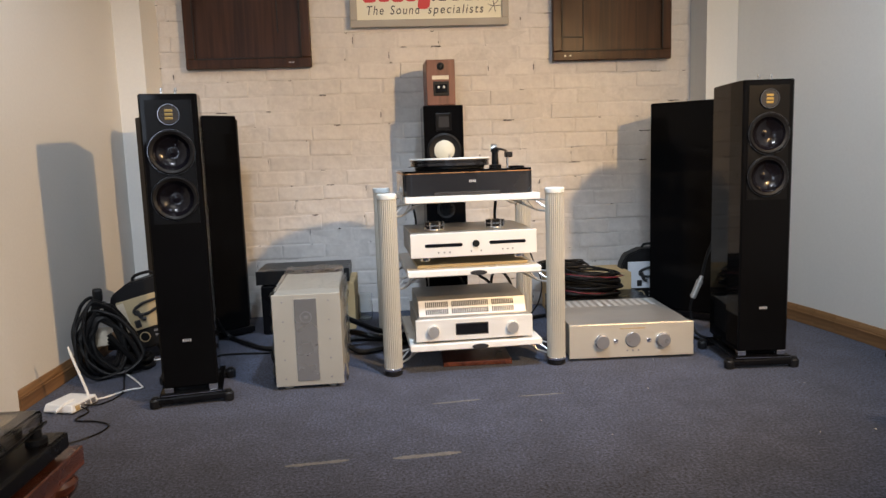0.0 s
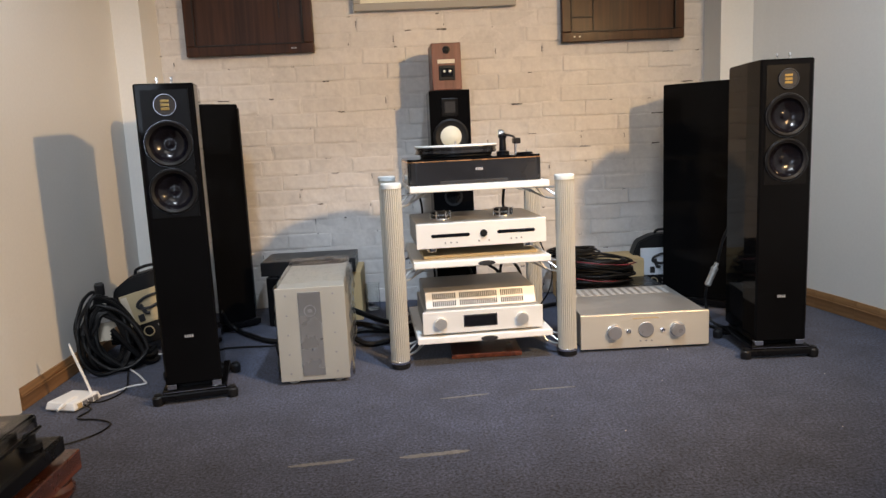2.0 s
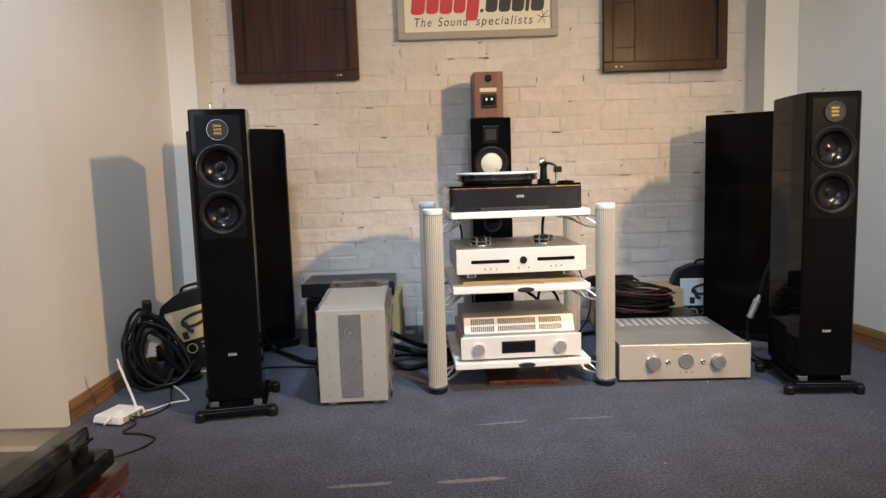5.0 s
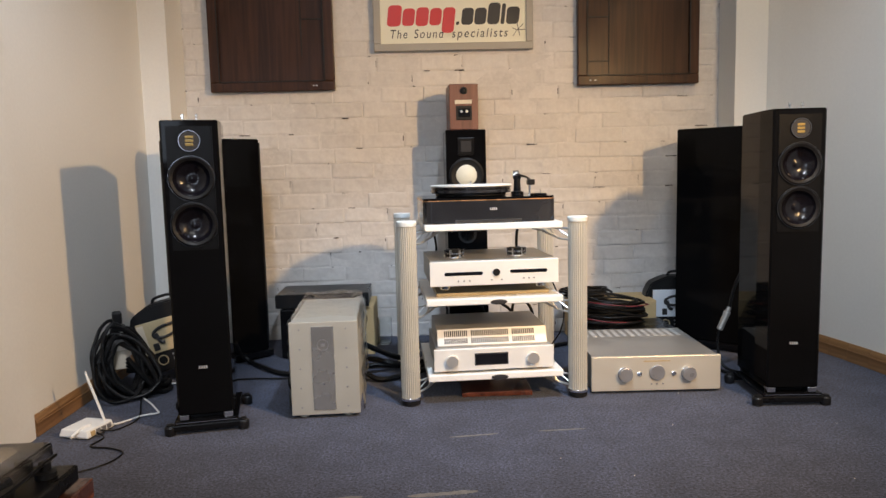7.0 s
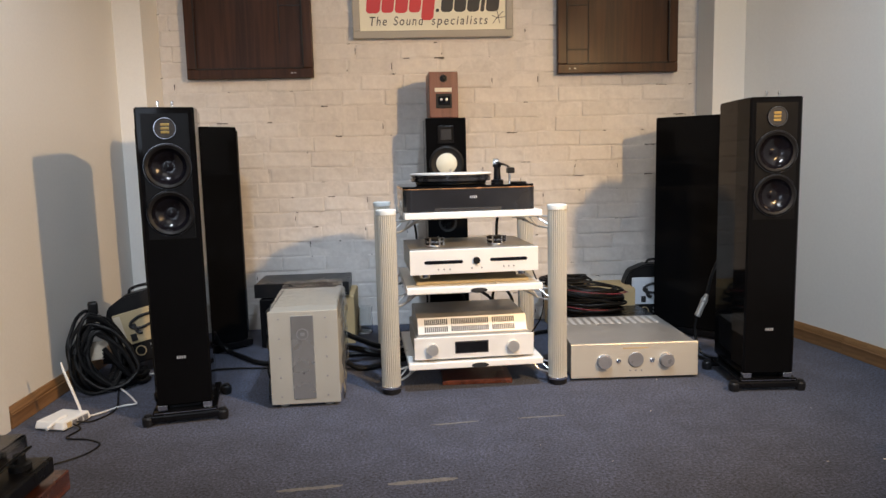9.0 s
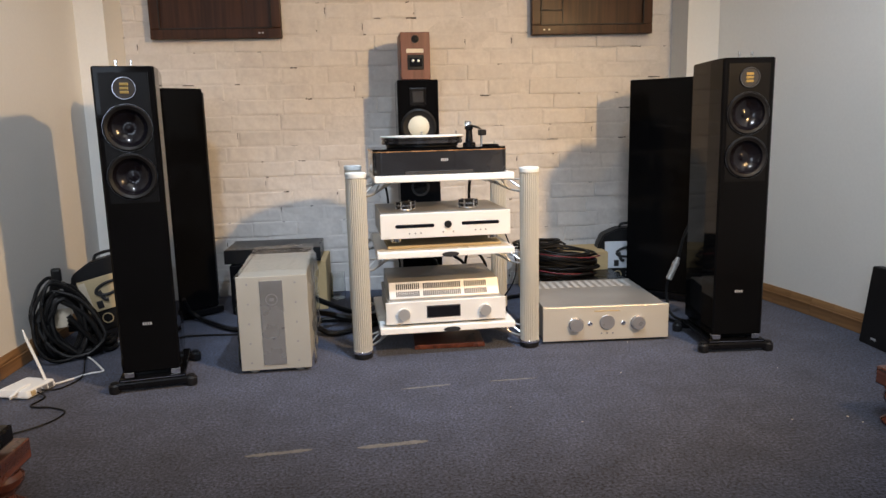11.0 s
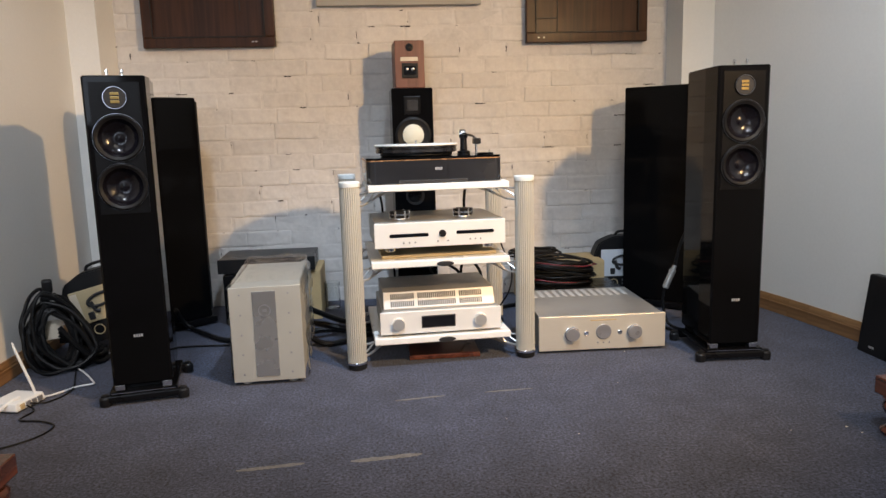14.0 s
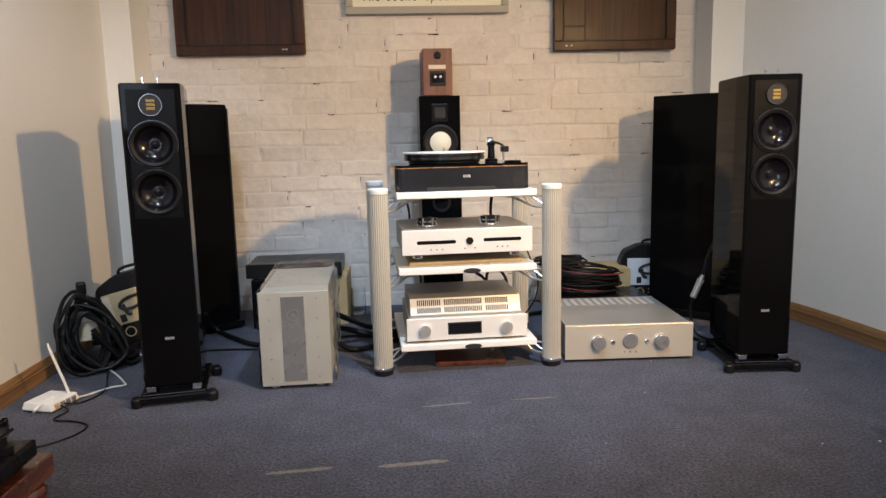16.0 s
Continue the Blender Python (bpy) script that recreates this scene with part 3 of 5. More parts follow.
def rack():
    s = thing("audio_rack", RACK, "white three-shelf audio rack with four ribbed aluminium posts", "rack")
    for x, y in ((-POST_X, 0), (POST_X, 0), (-POST_X, POST_D), (POST_X, POST_D)):
        n = 28
        plan = []
        for k in range(n * 4):
            a = 2 * math.pi * k / (n * 4)
            r = 0.0335 if k % 4 in (1, 2) else 0.0310
            plan.append((x + r * math.cos(a), y + r * math.sin(a)))
        p = part("post", prism(plan, 0.028, 0.634), M_POST, s, "ribbed cream-silver aluminium post")
        part("cap", lathe([(0.0345, 0.633), (0.0352, 0.635), (0.0352, 0.648), (0.033, 0.651), (0.0, 0.652)], (x, y, 0), "z", 32), M_CAP, p, "white round end cap", True)
        part("collar", lathe([(0.0345, 0.020), (0.0355, 0.022), (0.0355, 0.028), (0.0345, 0.030)], (x, y, 0), "z", 32), M_CHROME, p, "bright base collar", True)
        part("foot", lathe([(0.028, 0.0005), (0.033, 0.004), (0.033, 0.021)], (x, y, 0), "z", 28), M_BLACK, p, "black rubber foot", True)
    for z in SHELVES:
        sh = part("shelf", box(-0.240, 0.240, -0.035, 0.455, z - 0.012, z + 0.011, 0.003), M_WHITE, s, "white lacquered shelf board")
        if z < 0.5:
            badge = bmesh.new()
            lathe([(0.030, 0), (0.030, 0.002), (0.0, 0.0025)], (0, 0, 0), "y", 28, bm=badge)
            for v in badge.verts:
                v.co.z *= 0.30
                v.co.y -= 0.035
                v.co.x += 0.012
                v.co.z += z - 0.004
            part("badge", badge, M_INK, sh, "black oval badge")
        # lattice brackets that tie each shelf to the posts
        for sx in (-1, 1):
            for y, sy in ((0.0, 1), (POST_D, -1)):
                px, py = sx * (POST_X - 0.03), y + sy * 0.012
                zt, zb = z - 0.0145, z - 0.058
                a = [(px, py, zt - 0.004), (sx * 0.235, py + sy * 0.03, zt - 0.003), (sx * 0.165, py + sy * 0.10, zt - 0.003)]
                b = [(px, py, zb), (sx * 0.245, py + sy * 0.028, zb + 0.003), (sx * 0.205, py + sy * 0.065, zb + 0.022), (sx * 0.165, py + sy * 0.10, zt - 0.003)]
                br = tube(a, 0.0038, 6)
                tube(b, 0.0042, 6, bm=br)
                tube([(px, py, zb + 0.012), (sx * 0.237, py + sy * 0.03, zt - 0.004)], 0.0032, 6, bm=br)
                tube([(sx * 0.240, py + sy * 0.03, zb + 0.004), (sx * 0.215, py + sy * 0.05, zt - 0.004)], 0.0032, 6, bm=br)
                tube([(sx * 0.218, py + sy * 0.055, zb + 0.016), (sx * 0.19, py + sy * 0.075, zt - 0.004)], 0.003, 6, bm=br)
                part("bracket", br, M_BRACKET, s, "cast silver lattice bracket", True)
    return s


rack()


def on_rack(x, y, z, turn=0.0):
    return RACK @ pose(x, y, z, 0, 0, turn)


def record_player():
    s = thing("record_player", on_rack(-0.010, -0.018, SHELVES[2] + 0.0115, 0.5), "black record player with copper edge and white platter mat", "record player")
    for x in (-0.17, 0.17):
        for y in (0.06, 0.30):
            part("foot", lathe([(0.022, 0), (0.024, 0.003), (0.024, 0.012)], (x, y, 0.0), "z", 20), M_BLACK, s)
    part("plinth", prism(rounded(-0.232, 0.232, 0.0, 0.36, 0.034, 8), 0.0015, 0.0775), M_TTBLACK, s, "black plinth with rounded corners", True)
    part("edge_band", prism(rounded(-0.2335, 0.2335, -0.0015, 0.3615, 0.0355, 8), 0.0778, 0.0808), M_COPPER, s, "thin copper edge band", True)
    part("top_plate", prism(rounded(-0.231, 0.231, 0.001, 0.359, 0.034, 8), 0.0810, 0.0885), M_PIANO, s, "gloss black top plate", True)
    part("recess", box(-0.125, 0.11, -0.0015, 0.02, 0.0015, 0.0125, 0.001), M_INK, s, "dark shallow cut under the front")
    wordmark(s, 0.012, 0.0, 0.044, 0.026, 0.009, M_SILVERINK)
    part("sub_platter", lathe([(0.125, 0.089), (0.130, 0.092), (0.130, 0.100)], (-0.042, 0.180, 0), "z", 48), M_BLACK, s, "", True)
    part("platter", lathe([(0.143, 0.1005), (0.146, 0.103), (0.146, 0.112), (0.143, 0.1145), (0.143, 0.116), (0.1465, 0.118), (0.1465, 0.124)], (-0.042, 0.180, 0), "z", 64), M_TTBLACK, s, "gloss black platter", True)
    part("mat", lathe([(0.1485, 0.1242), (0.1495, 0.1255), (0.1495, 0.1285), (0.148, 0.130), (0.0, 0.130)], (-0.042, 0.180, 0), "z", 64), M_WHITE, s, "white platter mat", True)
    part("spindle", lathe([(0.003, 0.130), (0.003, 0.142), (0.0, 0.144)], (-0.042, 0.180, 0), "z", 12), M_CHROME, s)
    arm = part("tonearm_base", lathe([(0.024, 0.0888), (0.024, 0.098), (0.014, 0.101), (0.012, 0.145), (0.016, 0.147), (0.016, 0.158), (0.0, 0.160)], (0.143, 0.235, 0), "z", 28), M_SATIN, s, "black tonearm pillar", True)
    part("weight", lathe([(0.014, 0), (0.016, 0.003), (0.016, 0.022), (0.013, 0.025)], (0.130, 0.262, 0.163), "x", 24), M_CHROME, arm, "round chrome counterweight", True)
    part("arm_tube", tube([(0.134, 0.262, 0.163), (0.150, 0.235, 0.160), (0.160, 0.14, 0.152), (0.152, 0.05, 0.142)], 0.0042, 8), M_SATIN, arm, "black arm tube", True)
    part("headshell", box(0.140, 0.164, 0.026, 0.060, 0.126, 0.146, 0.003), M_BLACK, arm, "black cartridge head")
    part("arm_rest", lathe([(0.004, 0.0888), (0.004, 0.13), (0.008, 0.132), (0.008, 0.14)], (0.172, 0.15, 0), "z", 12), M_CHROME, arm)
    part("button", lathe([(0.029, 0.0888), (0.030, 0.092), (0.026, 0.0955), (0.0, 0.096)], (0.188, 0.075, 0), "z", 28), M_SATIN, s, "round black start knob", True)
    return s


record_player()


def disc_player():
    s = thing("disc_player", on_rack(0.0, -0.030, SHELVES[1] + 0.0115, 0.6), "silver disc player with two dark slots on the middle shelf", "disc player")
    for x in (-0.17, 0.17):
        for y in (0.05, 0.30):
            part("foot", lathe([(0.018, 0), (0.02, 0.002), (0.02, 0.018)], (x, y, 0.028), "z", 20), M_CHROME, s)
    part("body", box(-0.222, 0.222, 0.012, 0.36, 0.046, 0.1305, 0.002), M_GREYTOP, s, "grey sheet-metal case")
    face = part("face", box(-0.226, 0.226, 0.0, 0.012, 0.045, 0.1300, 0.0015), M_SILVERFACE, s, "thick pale aluminium front")
    for x0, x1, z in ((-0.176, -0.042, 0.087), (0.054, 0.186, 0.090)):
        own = prism(rounded(x0, x1, -0.006, 0.006, 0.0055, 5), -0.0008, 0.001)
        for v in own.verts:
            v.co = Vector((v.co.x, v.co.z, v.co.y + z))
        part("slot", own, M_DISPLAY, face, "dark glazed slot")
    part("button", lathe([(0.0125, 0), (0.0125, 0.004), (0.011, 0.006), (0.0, 0.006)], (0.006, 0, 0.089), "y", 28), M_BLACK, face, "round dark centre button", True)
    for x, z in ((-0.128, 0.062), (-0.108, 0.062), (-0.088, 0.062), (-0.011, 0.063), (0.024, 0.063), (0.102, 0.065), (0.120, 0.065), (0.138, 0.065)):
        part("key", lathe([(0.0028, 0), (0.0028, 0.0018), (0.0, 0.002)], (x, 0, z), "y", 10), M_KNOB, face)
    return s


disc_player()
# added board whose tan colour stands in for warm light on the shelf
lone("isolation_board", box(-0.200, 0.205, 0.055, 0.37, 0.0, 0.012, 0.003), M_CREAMCARD, "thin tan board added under the disc player for the lit shelf's tone", "board", m=on_rack(0.0, -0.030, SHELVES[1] + 0.0115, 0.6))


def damper(m):
    s = thing("damping_weight", m, "stacked black and chrome damping weight on the disc player", "weight", "damping weights")
    for k, (r, mm) in enumerate(((0.030, M_CHROME), (0.032, M_BLACK), (0.030, M_CHROME), (0.032, M_BLACK))):
        part("disc", lathe([(r - 0.002, k * 0.0075), (r, k * 0.0075 + 0.001), (r, k * 0.0075 + 0.0065), (r - 0.002, k * 0.0075 + 0.0075)], (0, 0, 0), "z", 28), mm, s, "chrome disc" if k % 2 == 0 else "black disc", True)
    for k in range(6):
        a = k * math.pi / 3
        part("pillar", lathe([(0.0035, 0.001), (0.0035, 0.031), (0.0, 0.0325)], (0.0335 * math.cos(a), 0.0335 * math.sin(a), 0), "z", 10), M_CHROME, s, "chrome pillar", True)
    return s


dmp = damper(on_rack(-0.130, 0.07, SHELVES[1] + 0.1425))
copy_thing(dmp, on_rack(0.095, 0.075, SHELVES[1] + 0.1425))


def valve_amp():
    s = thing("valve_amplifier", on_rack(-0.005, -0.022, SHELVES[0] + 0.0115, 0.0), "silver amplifier with a slotted sloping cover on the lowest shelf", "amplifier")
    for x in (-0.17, 0.17):
        for y in (0.04, 0.30):
            part("foot", lathe([(0.016, 0), (0.018, 0.002), (0.018, 0.010)], (x, y, 0), "z", 18), M_COPPER, s)
    part("body", box(-0.206, 0.206, 0.012, 0.36, 0.010, 0.088, 0.002), M_GREYTOP, s, "grey sheet-metal case")
    face = part("face", box(-0.213, 0.213, 0.0, 0.012, 0.009, 0.087, 0.0015), M_SILVERFACE, s, "pale aluminium front")
    part("display", box(-0.066, 0.046, -0.0015, 0.001, 0.030, 0.066, 0.001), M_DISPLAY, face, "black display window")
    part("bezel", box(-0.070, 0.050, -0.0008, 0.001, 0.026, 0.070, 0.001), M_INK, face)
    for x in (-0.150, 0.138):
        part("knob", lathe([(0.0215, 0), (0.0215, 0.012), (0.0200, 0.016), (0.0, 0.0165)], (x, 0, 0.046), "y", 32), M_SILVER, face, "round silver knob", True)
    # cover; dark slabs laid on its sloping front give the shade in its slots
    cov = part("cover", prism([(-0.199, 0.030), (0.199, 0.030), (0.199, 0.335), (-0.199, 0.335)], 0.0882, 0.0900), M_GREYTOP, s, "grey metal cover")
    own = bmesh.new()
    sec = [(0.034, 0.090), (0.060, 0.146), (0.325, 0.148), (0.328, 0.090)]
    ends = [[own.verts.new((x, y, z)) for y, z in sec] for x in (-0.197, 0.197)]
    own.faces.new(ends[0])
    own.faces.new(ends[1])
    for k in range(4):
        own.faces.new((ends[0][k], ends[0][(k + 1) % 4], ends[1][(k + 1) % 4], ends[1][k]))
    part("hood", own, M_GREYTOP, cov, "grey ventilated hood")
    d = Vector((0, 0.026, 0.056)).normalized()
    nrm = Vector((0, -0.056, 0.026)).normalized()
    base = Vector((0, 0.034, 0.090))

    def slab(x0, x1, a0, a1, h0, h1, bm=None):
        own2 = box(x0, x1, a0, a1, h0, h1)
        for v in own2.verts:
            v.co = Vector((v.co.x, 0, 0)) + base + d * v.co.y + nrm * v.co.z
        return join(bm, own2)

    part("grille_plate", slab(-0.196, 0.196, 0.002, 0.060, 0.0005, 0.003), M_GRILLEPLATE, cov, "bright slotted front plate")
    for x0, x1, n in ((-0.170, -0.092, 12), (-0.074, 0.056, 20), (0.074, 0.150, 12)):
        for a0, a1 in ((0.008, 0.027), (0.034, 0.055)):
            for k in range(n):
                x = x0 + (x1 - x0) * k / (n - 1)
                part("slot", slab(x - 0.0020, x + 0.0020, a0, a1, 0.0032, 0.0040), M_SLOTSHADE, cov)
    return s


valve_amp()


def champagne_amp():
    s = thing("integrated_amplifier", pose(0.678, 2.808, 0, 0, 0, -1.5), "champagne-gold integrated amplifier standing on the carpet", "amplifier")
    for x in (-0.18, 0.18):
        for y in (0.05, 0.42):
            part("foot", lathe([(0.020, 0), (0.022, 0.002), (0.022, 0.011)], (x, y, 0.0005), "z", 20), M_BLACK, s)
    part("body", box(-0.228, 0.228, 0.016, 0.455, 0.011, 0.134, 0.002), M_GREYTOP, s, "grey metal case")
    face = part("face", box(-0.2335, 0.2335, 0.0, 0.016, 0.010, 0.137, 0.002), M_CHAMPAGNE, s, "champagne-gold brushed front")
    for k in range(13):
        x = -0.19 + k * 0.031
        part("vent", box(x, x + 0.016, 0.320, 0.435, 0.1342, 0.1352, 0.0004), M_GRILLEPLATE, s, "pale raised vent")
    for x in (-0.112, 0.117):
        kn = part("knob", lathe([(0.0255, 0), (0.0255, 0.014), (0.0235, 0.019), (0.0, 0.0195)], (x, 0, 0.072), "y", 36), M_KNOB, face, "round grey knob", True)
        part("ring", lathe([(0.0275, 0), (0.0275, 0.004), (0.025, 0.005)], (x, 0, 0.072), "y", 36), M_CHROME, kn, "bright knob ring", True)
    part("dial", lathe([(0.0285, 0), (0.0285, 0.003), (0.026, 0.005), (0.0, 0.004)], (0.004, 0, 0.076), "y", 40), M_KNOB, face, "large round grey dial", True)
    for x in (-0.060, 0.064):
        part("jack", lathe([(0.0085, 0), (0.0085, 0.004), (0.006, 0.005), (0.005, 0.001), (0.0, 0.001)], (x, 0, 0.073), "y", 20), M_CHROME, face, "round socket", True)
    for x in (-0.017, 0.004, 0.025):
        part("key", lathe([(0.003, 0), (0.003, 0.002), (0.0, 0.002)], (x, 0, 0.035), "y", 10), M_KNOB, face)
    part("mark", box(-0.045, 0.05, -0.0006, 0.001, 0.117, 0.121), M_CARD, face)
    return s


champagne_amp()


def wrapped_box():
    s = thing("power_amplifier", pose(-0.492, 2.657, 0, 0, 0, 2.5), "upright silver power amplifier still wrapped in clear plastic film", "amplifier")
    w = 0.1145
    for x in (-0.075, 0.075):
        for y in (0.03, 0.42):
            part("foot", lathe([(0.014, 0), (0.016, 0.002), (0.016, 0.014)], (x, y, 0.0005), "z", 18), M_BOXGREY, s)
    part("body", box(-w + 0.003, w - 0.003, 0.012, 0.46, 0.015, 0.327, 0.003), M_BOXGREY, s, "silver painted metal case")
    face = part("face", box(-w, w, 0, 0.012, 0.013, 0.331, 0.002), M_BOXGREY, s, "silver painted front")
    strip = part("centre_strip", box(-0.040, 0.034, -0.0025, 0.001, 0.030, 0.315, 0.001), M_BOXSTRIP, face, "grey steel centre strip")
    emb = lathe([(0.020, 0), (0.020, 0.001), (0.017, 0.001), (0.017, 0)], (-0.003, -0.0026, 0.252), "y", 28, open_ends=True)
    box(-0.010, 0.004, -0.0038, -0.0026, 0.247, 0.257, bm=emb)
    part("emblem", emb, M_KNOB, strip, "round raised emblem")
    part("lamp", lathe([(0.003, 0), (0.003, 0.0015), (0.0, 0.002)], (-0.003, -0.0026, 0.120), "y", 10), M_CHROME, strip)
    for x in (-0.080, 0.074):
        for k in range(5):
            part("screw", lathe([(0.0035, 0), (0.0035, 0.001), (0.0, 0.0015)], (x, 0, 0.040 + 0.0665 * k), "y", 10), M_KNOB, face)
    return s


wrapped_box()


def film_over_box():
    """Crumpled clear film that lies loosely over the case."""
    own = bmesh.new()
    nx, ny = 44, 60
    grid = {}
    for i in range(nx + 1):
        for j in range(ny + 1):
            u, v = i / nx, j / ny
            x, y = -0.121 + 0.242 * u, 0.05 + 0.43 * v
            z = 0.337 + 0.030 * v * (0.4 + 0.6 * abs(noise.noise(Vector((x * 9, y * 7, 1.3))))) + 0.009 * abs(noise.noise(Vector((x * 30, y * 20, 4.0)))) + 0.002 * noise.noise(Vector((x * 90, y * 80, 2.0)))
            if u < 0.04 or u > 0.96:
                z -= 0.05
            grid[i, j] = own.verts.new((x, y, z))
    for i in range(nx):
        for j in range(ny):
            own.faces.new((grid[i, j], grid[i + 1, j], grid[i + 1, j + 1], grid[i, j + 1]))
    # side sheets
    for side in (-1, 1):
        g = {}
        for i in range(15):
            for j in range(31):
                y, z = 0.03 + 0.45 * i / 14, 0.01 + 0.315 * j / 30
                x = side * (0.119 + 0.016 * abs(noise.noise(Vector((y * 17, z * 21, 7.7 * side)))))
                g[i, j] = own.verts.new((x, y, z))
        for i in range(14):
            for j in range(30):
                own.faces.new((g[i, j], g[i + 1, j], g[i + 1, j + 1], g[i, j + 1]))
    ob = lone("plastic_film", own, M_WRAP, "crumpled clear plastic film over the silver power amplifier", "plastic film", m=pose(-0.492, 2.657, 0, 0, 0, 2.5))
    ob.visible_shadow = False
    return ob


film_over_box()

# ---- on the brick wall ----


def shutter(m, label, lattice):
    s = thing("wooden_shutter", m, label, "shutter", "wall shutters")
    w, h = 0.294, 1.05
    fr = 0.045
    f = box(-w, w, -0.035, 0, 0, fr, 0.004)
    box(-w, w, -0.035, 0, h - fr, h, 0.004, bm=f)
    box(-w, -w + fr, -0.0345, 0, fr, h - fr, 0.004, bm=f)
    box(w - fr, w, -0.0345, 0, fr, h - fr, 0.004, bm=f)
    part("frame", f, M_SHUTTER, s, "dark walnut frame")
    part("panel", box(-w + fr, w - fr, -0.022, -0.002, fr, h - fr), M_SHUTTER, s, "dark polished walnut panel")
    lines = []
    if lattice:
        lines = [(-0.145, -0.139, 0.045, 0.30), (-0.253, -0.145, 0.110, 0.116), (-0.253, -0.145, 0.318, 0.324), (-0.145, -0.139, 0.30, 0.40), (-0.253, 0.253, 0.62, 0.626)]
    else:
        lines = [(0.139, 0.145, 0.16, 0.62), (0.145, 0.253, 0.33, 0.336), (0.145, 0.253, 0.62, 0.626), (-0.253, 0.139, 0.62, 0.626)]
    for x0, x1, z0, z1 in lines:
        part("moulding", box(x0, x1, -0.0245, -0.0215, z0, z1, 0.001), M_GROOVE, s, "thin dark bead")
    for x0, x1, z0, z1 in ((-w + fr - 0.003, w - fr + 0.003, fr - 0.003, fr + 0.003), (-w + fr - 0.003, -w + fr + 0.003, fr, h - fr), (w - fr - 0.003, w - fr + 0.003, fr, h - fr)):
        part("moulding", box(x0, x1, -0.0375, -0.0345, z0, z1, 0.001), M_GROOVE, s, "thin dark bead")
    if lattice:
        part("moulding", box(-0.004, 0.15, -0.0245, -0.0215, 0, 0.006, 0.001), M_GROOVE, s, "thin dark bead", at=pose(-0.141, 0, 0.40, 0, -42, 0))
    for k, x in enumerate((0.190, 0.205) if not lattice else (-0.240, -0.215)):
        part("catch", box(x, x + 0.009, -0.040, -0.0355, 0.020, 0.025, 0.001), M_BRACKET, s, "small bright catch")
    return s


shutter(pose(-0.8495, BACK - 0.0145, 1.218), "dark walnut shutter on the white brick wall", False)
shutter(pose(0.906, BACK - 0.0145, 1.215), "dark walnut shutter with inlaid lattice lines on the brick", True)


def wall_sign():
    s = thing("wall_sign", pose(0.018, BACK - 0.0145, 1.394), "framed cream shop sign with red and black lettering", "sign")
    w, h = 0.381, 0.50
    f = box(-w, w, -0.03, 0, 0, 0.034, 0.004)
    box(-w, w, -0.03, 0, h - 0.034, h, 0.004, bm=f)
    box(-w, -w + 0.034, -0.0295, 0, 0.034, h - 0.034, 0.004, bm=f)
    box(w - 0.034, w, -0.0295, 0, 0.034, h - 0.034, 0.004, bm=f)
    part("frame", f, M_GREYFRAME, s, "grey metal frame")
    part("board", box(-w + 0.03, w - 0.03, -0.018, -0.002, 0.03, h - 0.03), M_SIGN, s, "cream board")
    # the maker's name is given as plain blocks in its colours

    def name_block(x0, x1, z0, z1, material, label):
        """A plain rounded block, leaning like the sign's lettering."""
        own = prism(rounded(x0, x1, z0, z1, min(0.018, (x1 - x0) * 0.45), 5), 0, 0.002)
        for v in own.verts:
            v.co = Vector((v.co.x + 0.12 * (v.co.y - 0.118), -0.0195 + v.co.z, v.co.y))
        part("name_block", own, material, s, label)

    for x0, wide, z0, z1 in ((-0.318, 0.066, 0.116, 0.214), (-0.246, 0.058, 0.118, 0.198), (-0.182, 0.060, 0.116, 0.202), (-0.116, 0.056, 0.118, 0.198), (-0.054, 0.058, 0.082, 0.200)):
        name_block(x0, x0 + wide, z0, z1, M_RED, "red lettering block")
    name_block(0.012, 0.028, 0.118, 0.134, M_INK, "black dot")
    for x0, wide, z1 in ((0.036, 0.056, 0.196), (0.098, 0.056, 0.196), (0.160, 0.058, 0.218), (0.225, 0.018, 0.214), (0.250, 0.062, 0.198)):
        name_block(x0, x0 + wide, 0.118, z1, M_INK, "black lettering block")
    part("emblem", tube([(-0.07, -0.019, 0.30), (-0.03, -0.019, 0.262), (0.03, -0.019, 0.245), (0.06, -0.019, 0.262), (0.02, -0.019, 0.285), (-0.02, -0.019, 0.34)], 0.006, 6), M_INK, s, "black swoosh emblem", True)
    part("emblem", tube([(-0.05, -0.019, 0.33), (-0.02, -0.019, 0.275), (0.03, -0.019, 0.262)], 0.011, 6), M_INK, s, "black swoosh emblem", True)
    for word, x0, wide in (("The", -0.300, 0.080), ("Sound", -0.188, 0.142), ("specialists", -0.008, 0.268)):
        cu = bpy.data.curves.new("slogan", "FONT")
        cu.body, cu.size, cu.extrude, cu.space_character, cu.shear = word, 0.060, 0.0006, 1.25, 0.2
        tx = new("slogan_text", cu)
        me = bpy.data.meshes.new_from_object(tx.evaluated_get(bpy.context.evaluated_depsgraph_get()))
        bpy.data.objects.remove(tx)
        bm = bmesh.new()
        bm.from_mesh(me)
        xs = [v.co.x for v in bm.verts]
        k = wide / (max(xs) - min(xs))
        for v in bm.verts:
            v.co = Vector((x0 + (v.co.x - min(xs)) * k, -0.0188 - v.co.z, 0.060 + v.co.y * 0.98))
        part("word", bm, M_INK, s, "black hand-lettered word")
    st = tube([(0.285, -0.019, 0.062), (0.305, -0.019, 0.088), (0.335, -0.019, 0.118)], 0.0016, 5)
    tube([(0.282, -0.019, 0.10), (0.305, -0.019, 0.090), (0.345, -0.019, 0.092)], 0.0016, 5, bm=st)
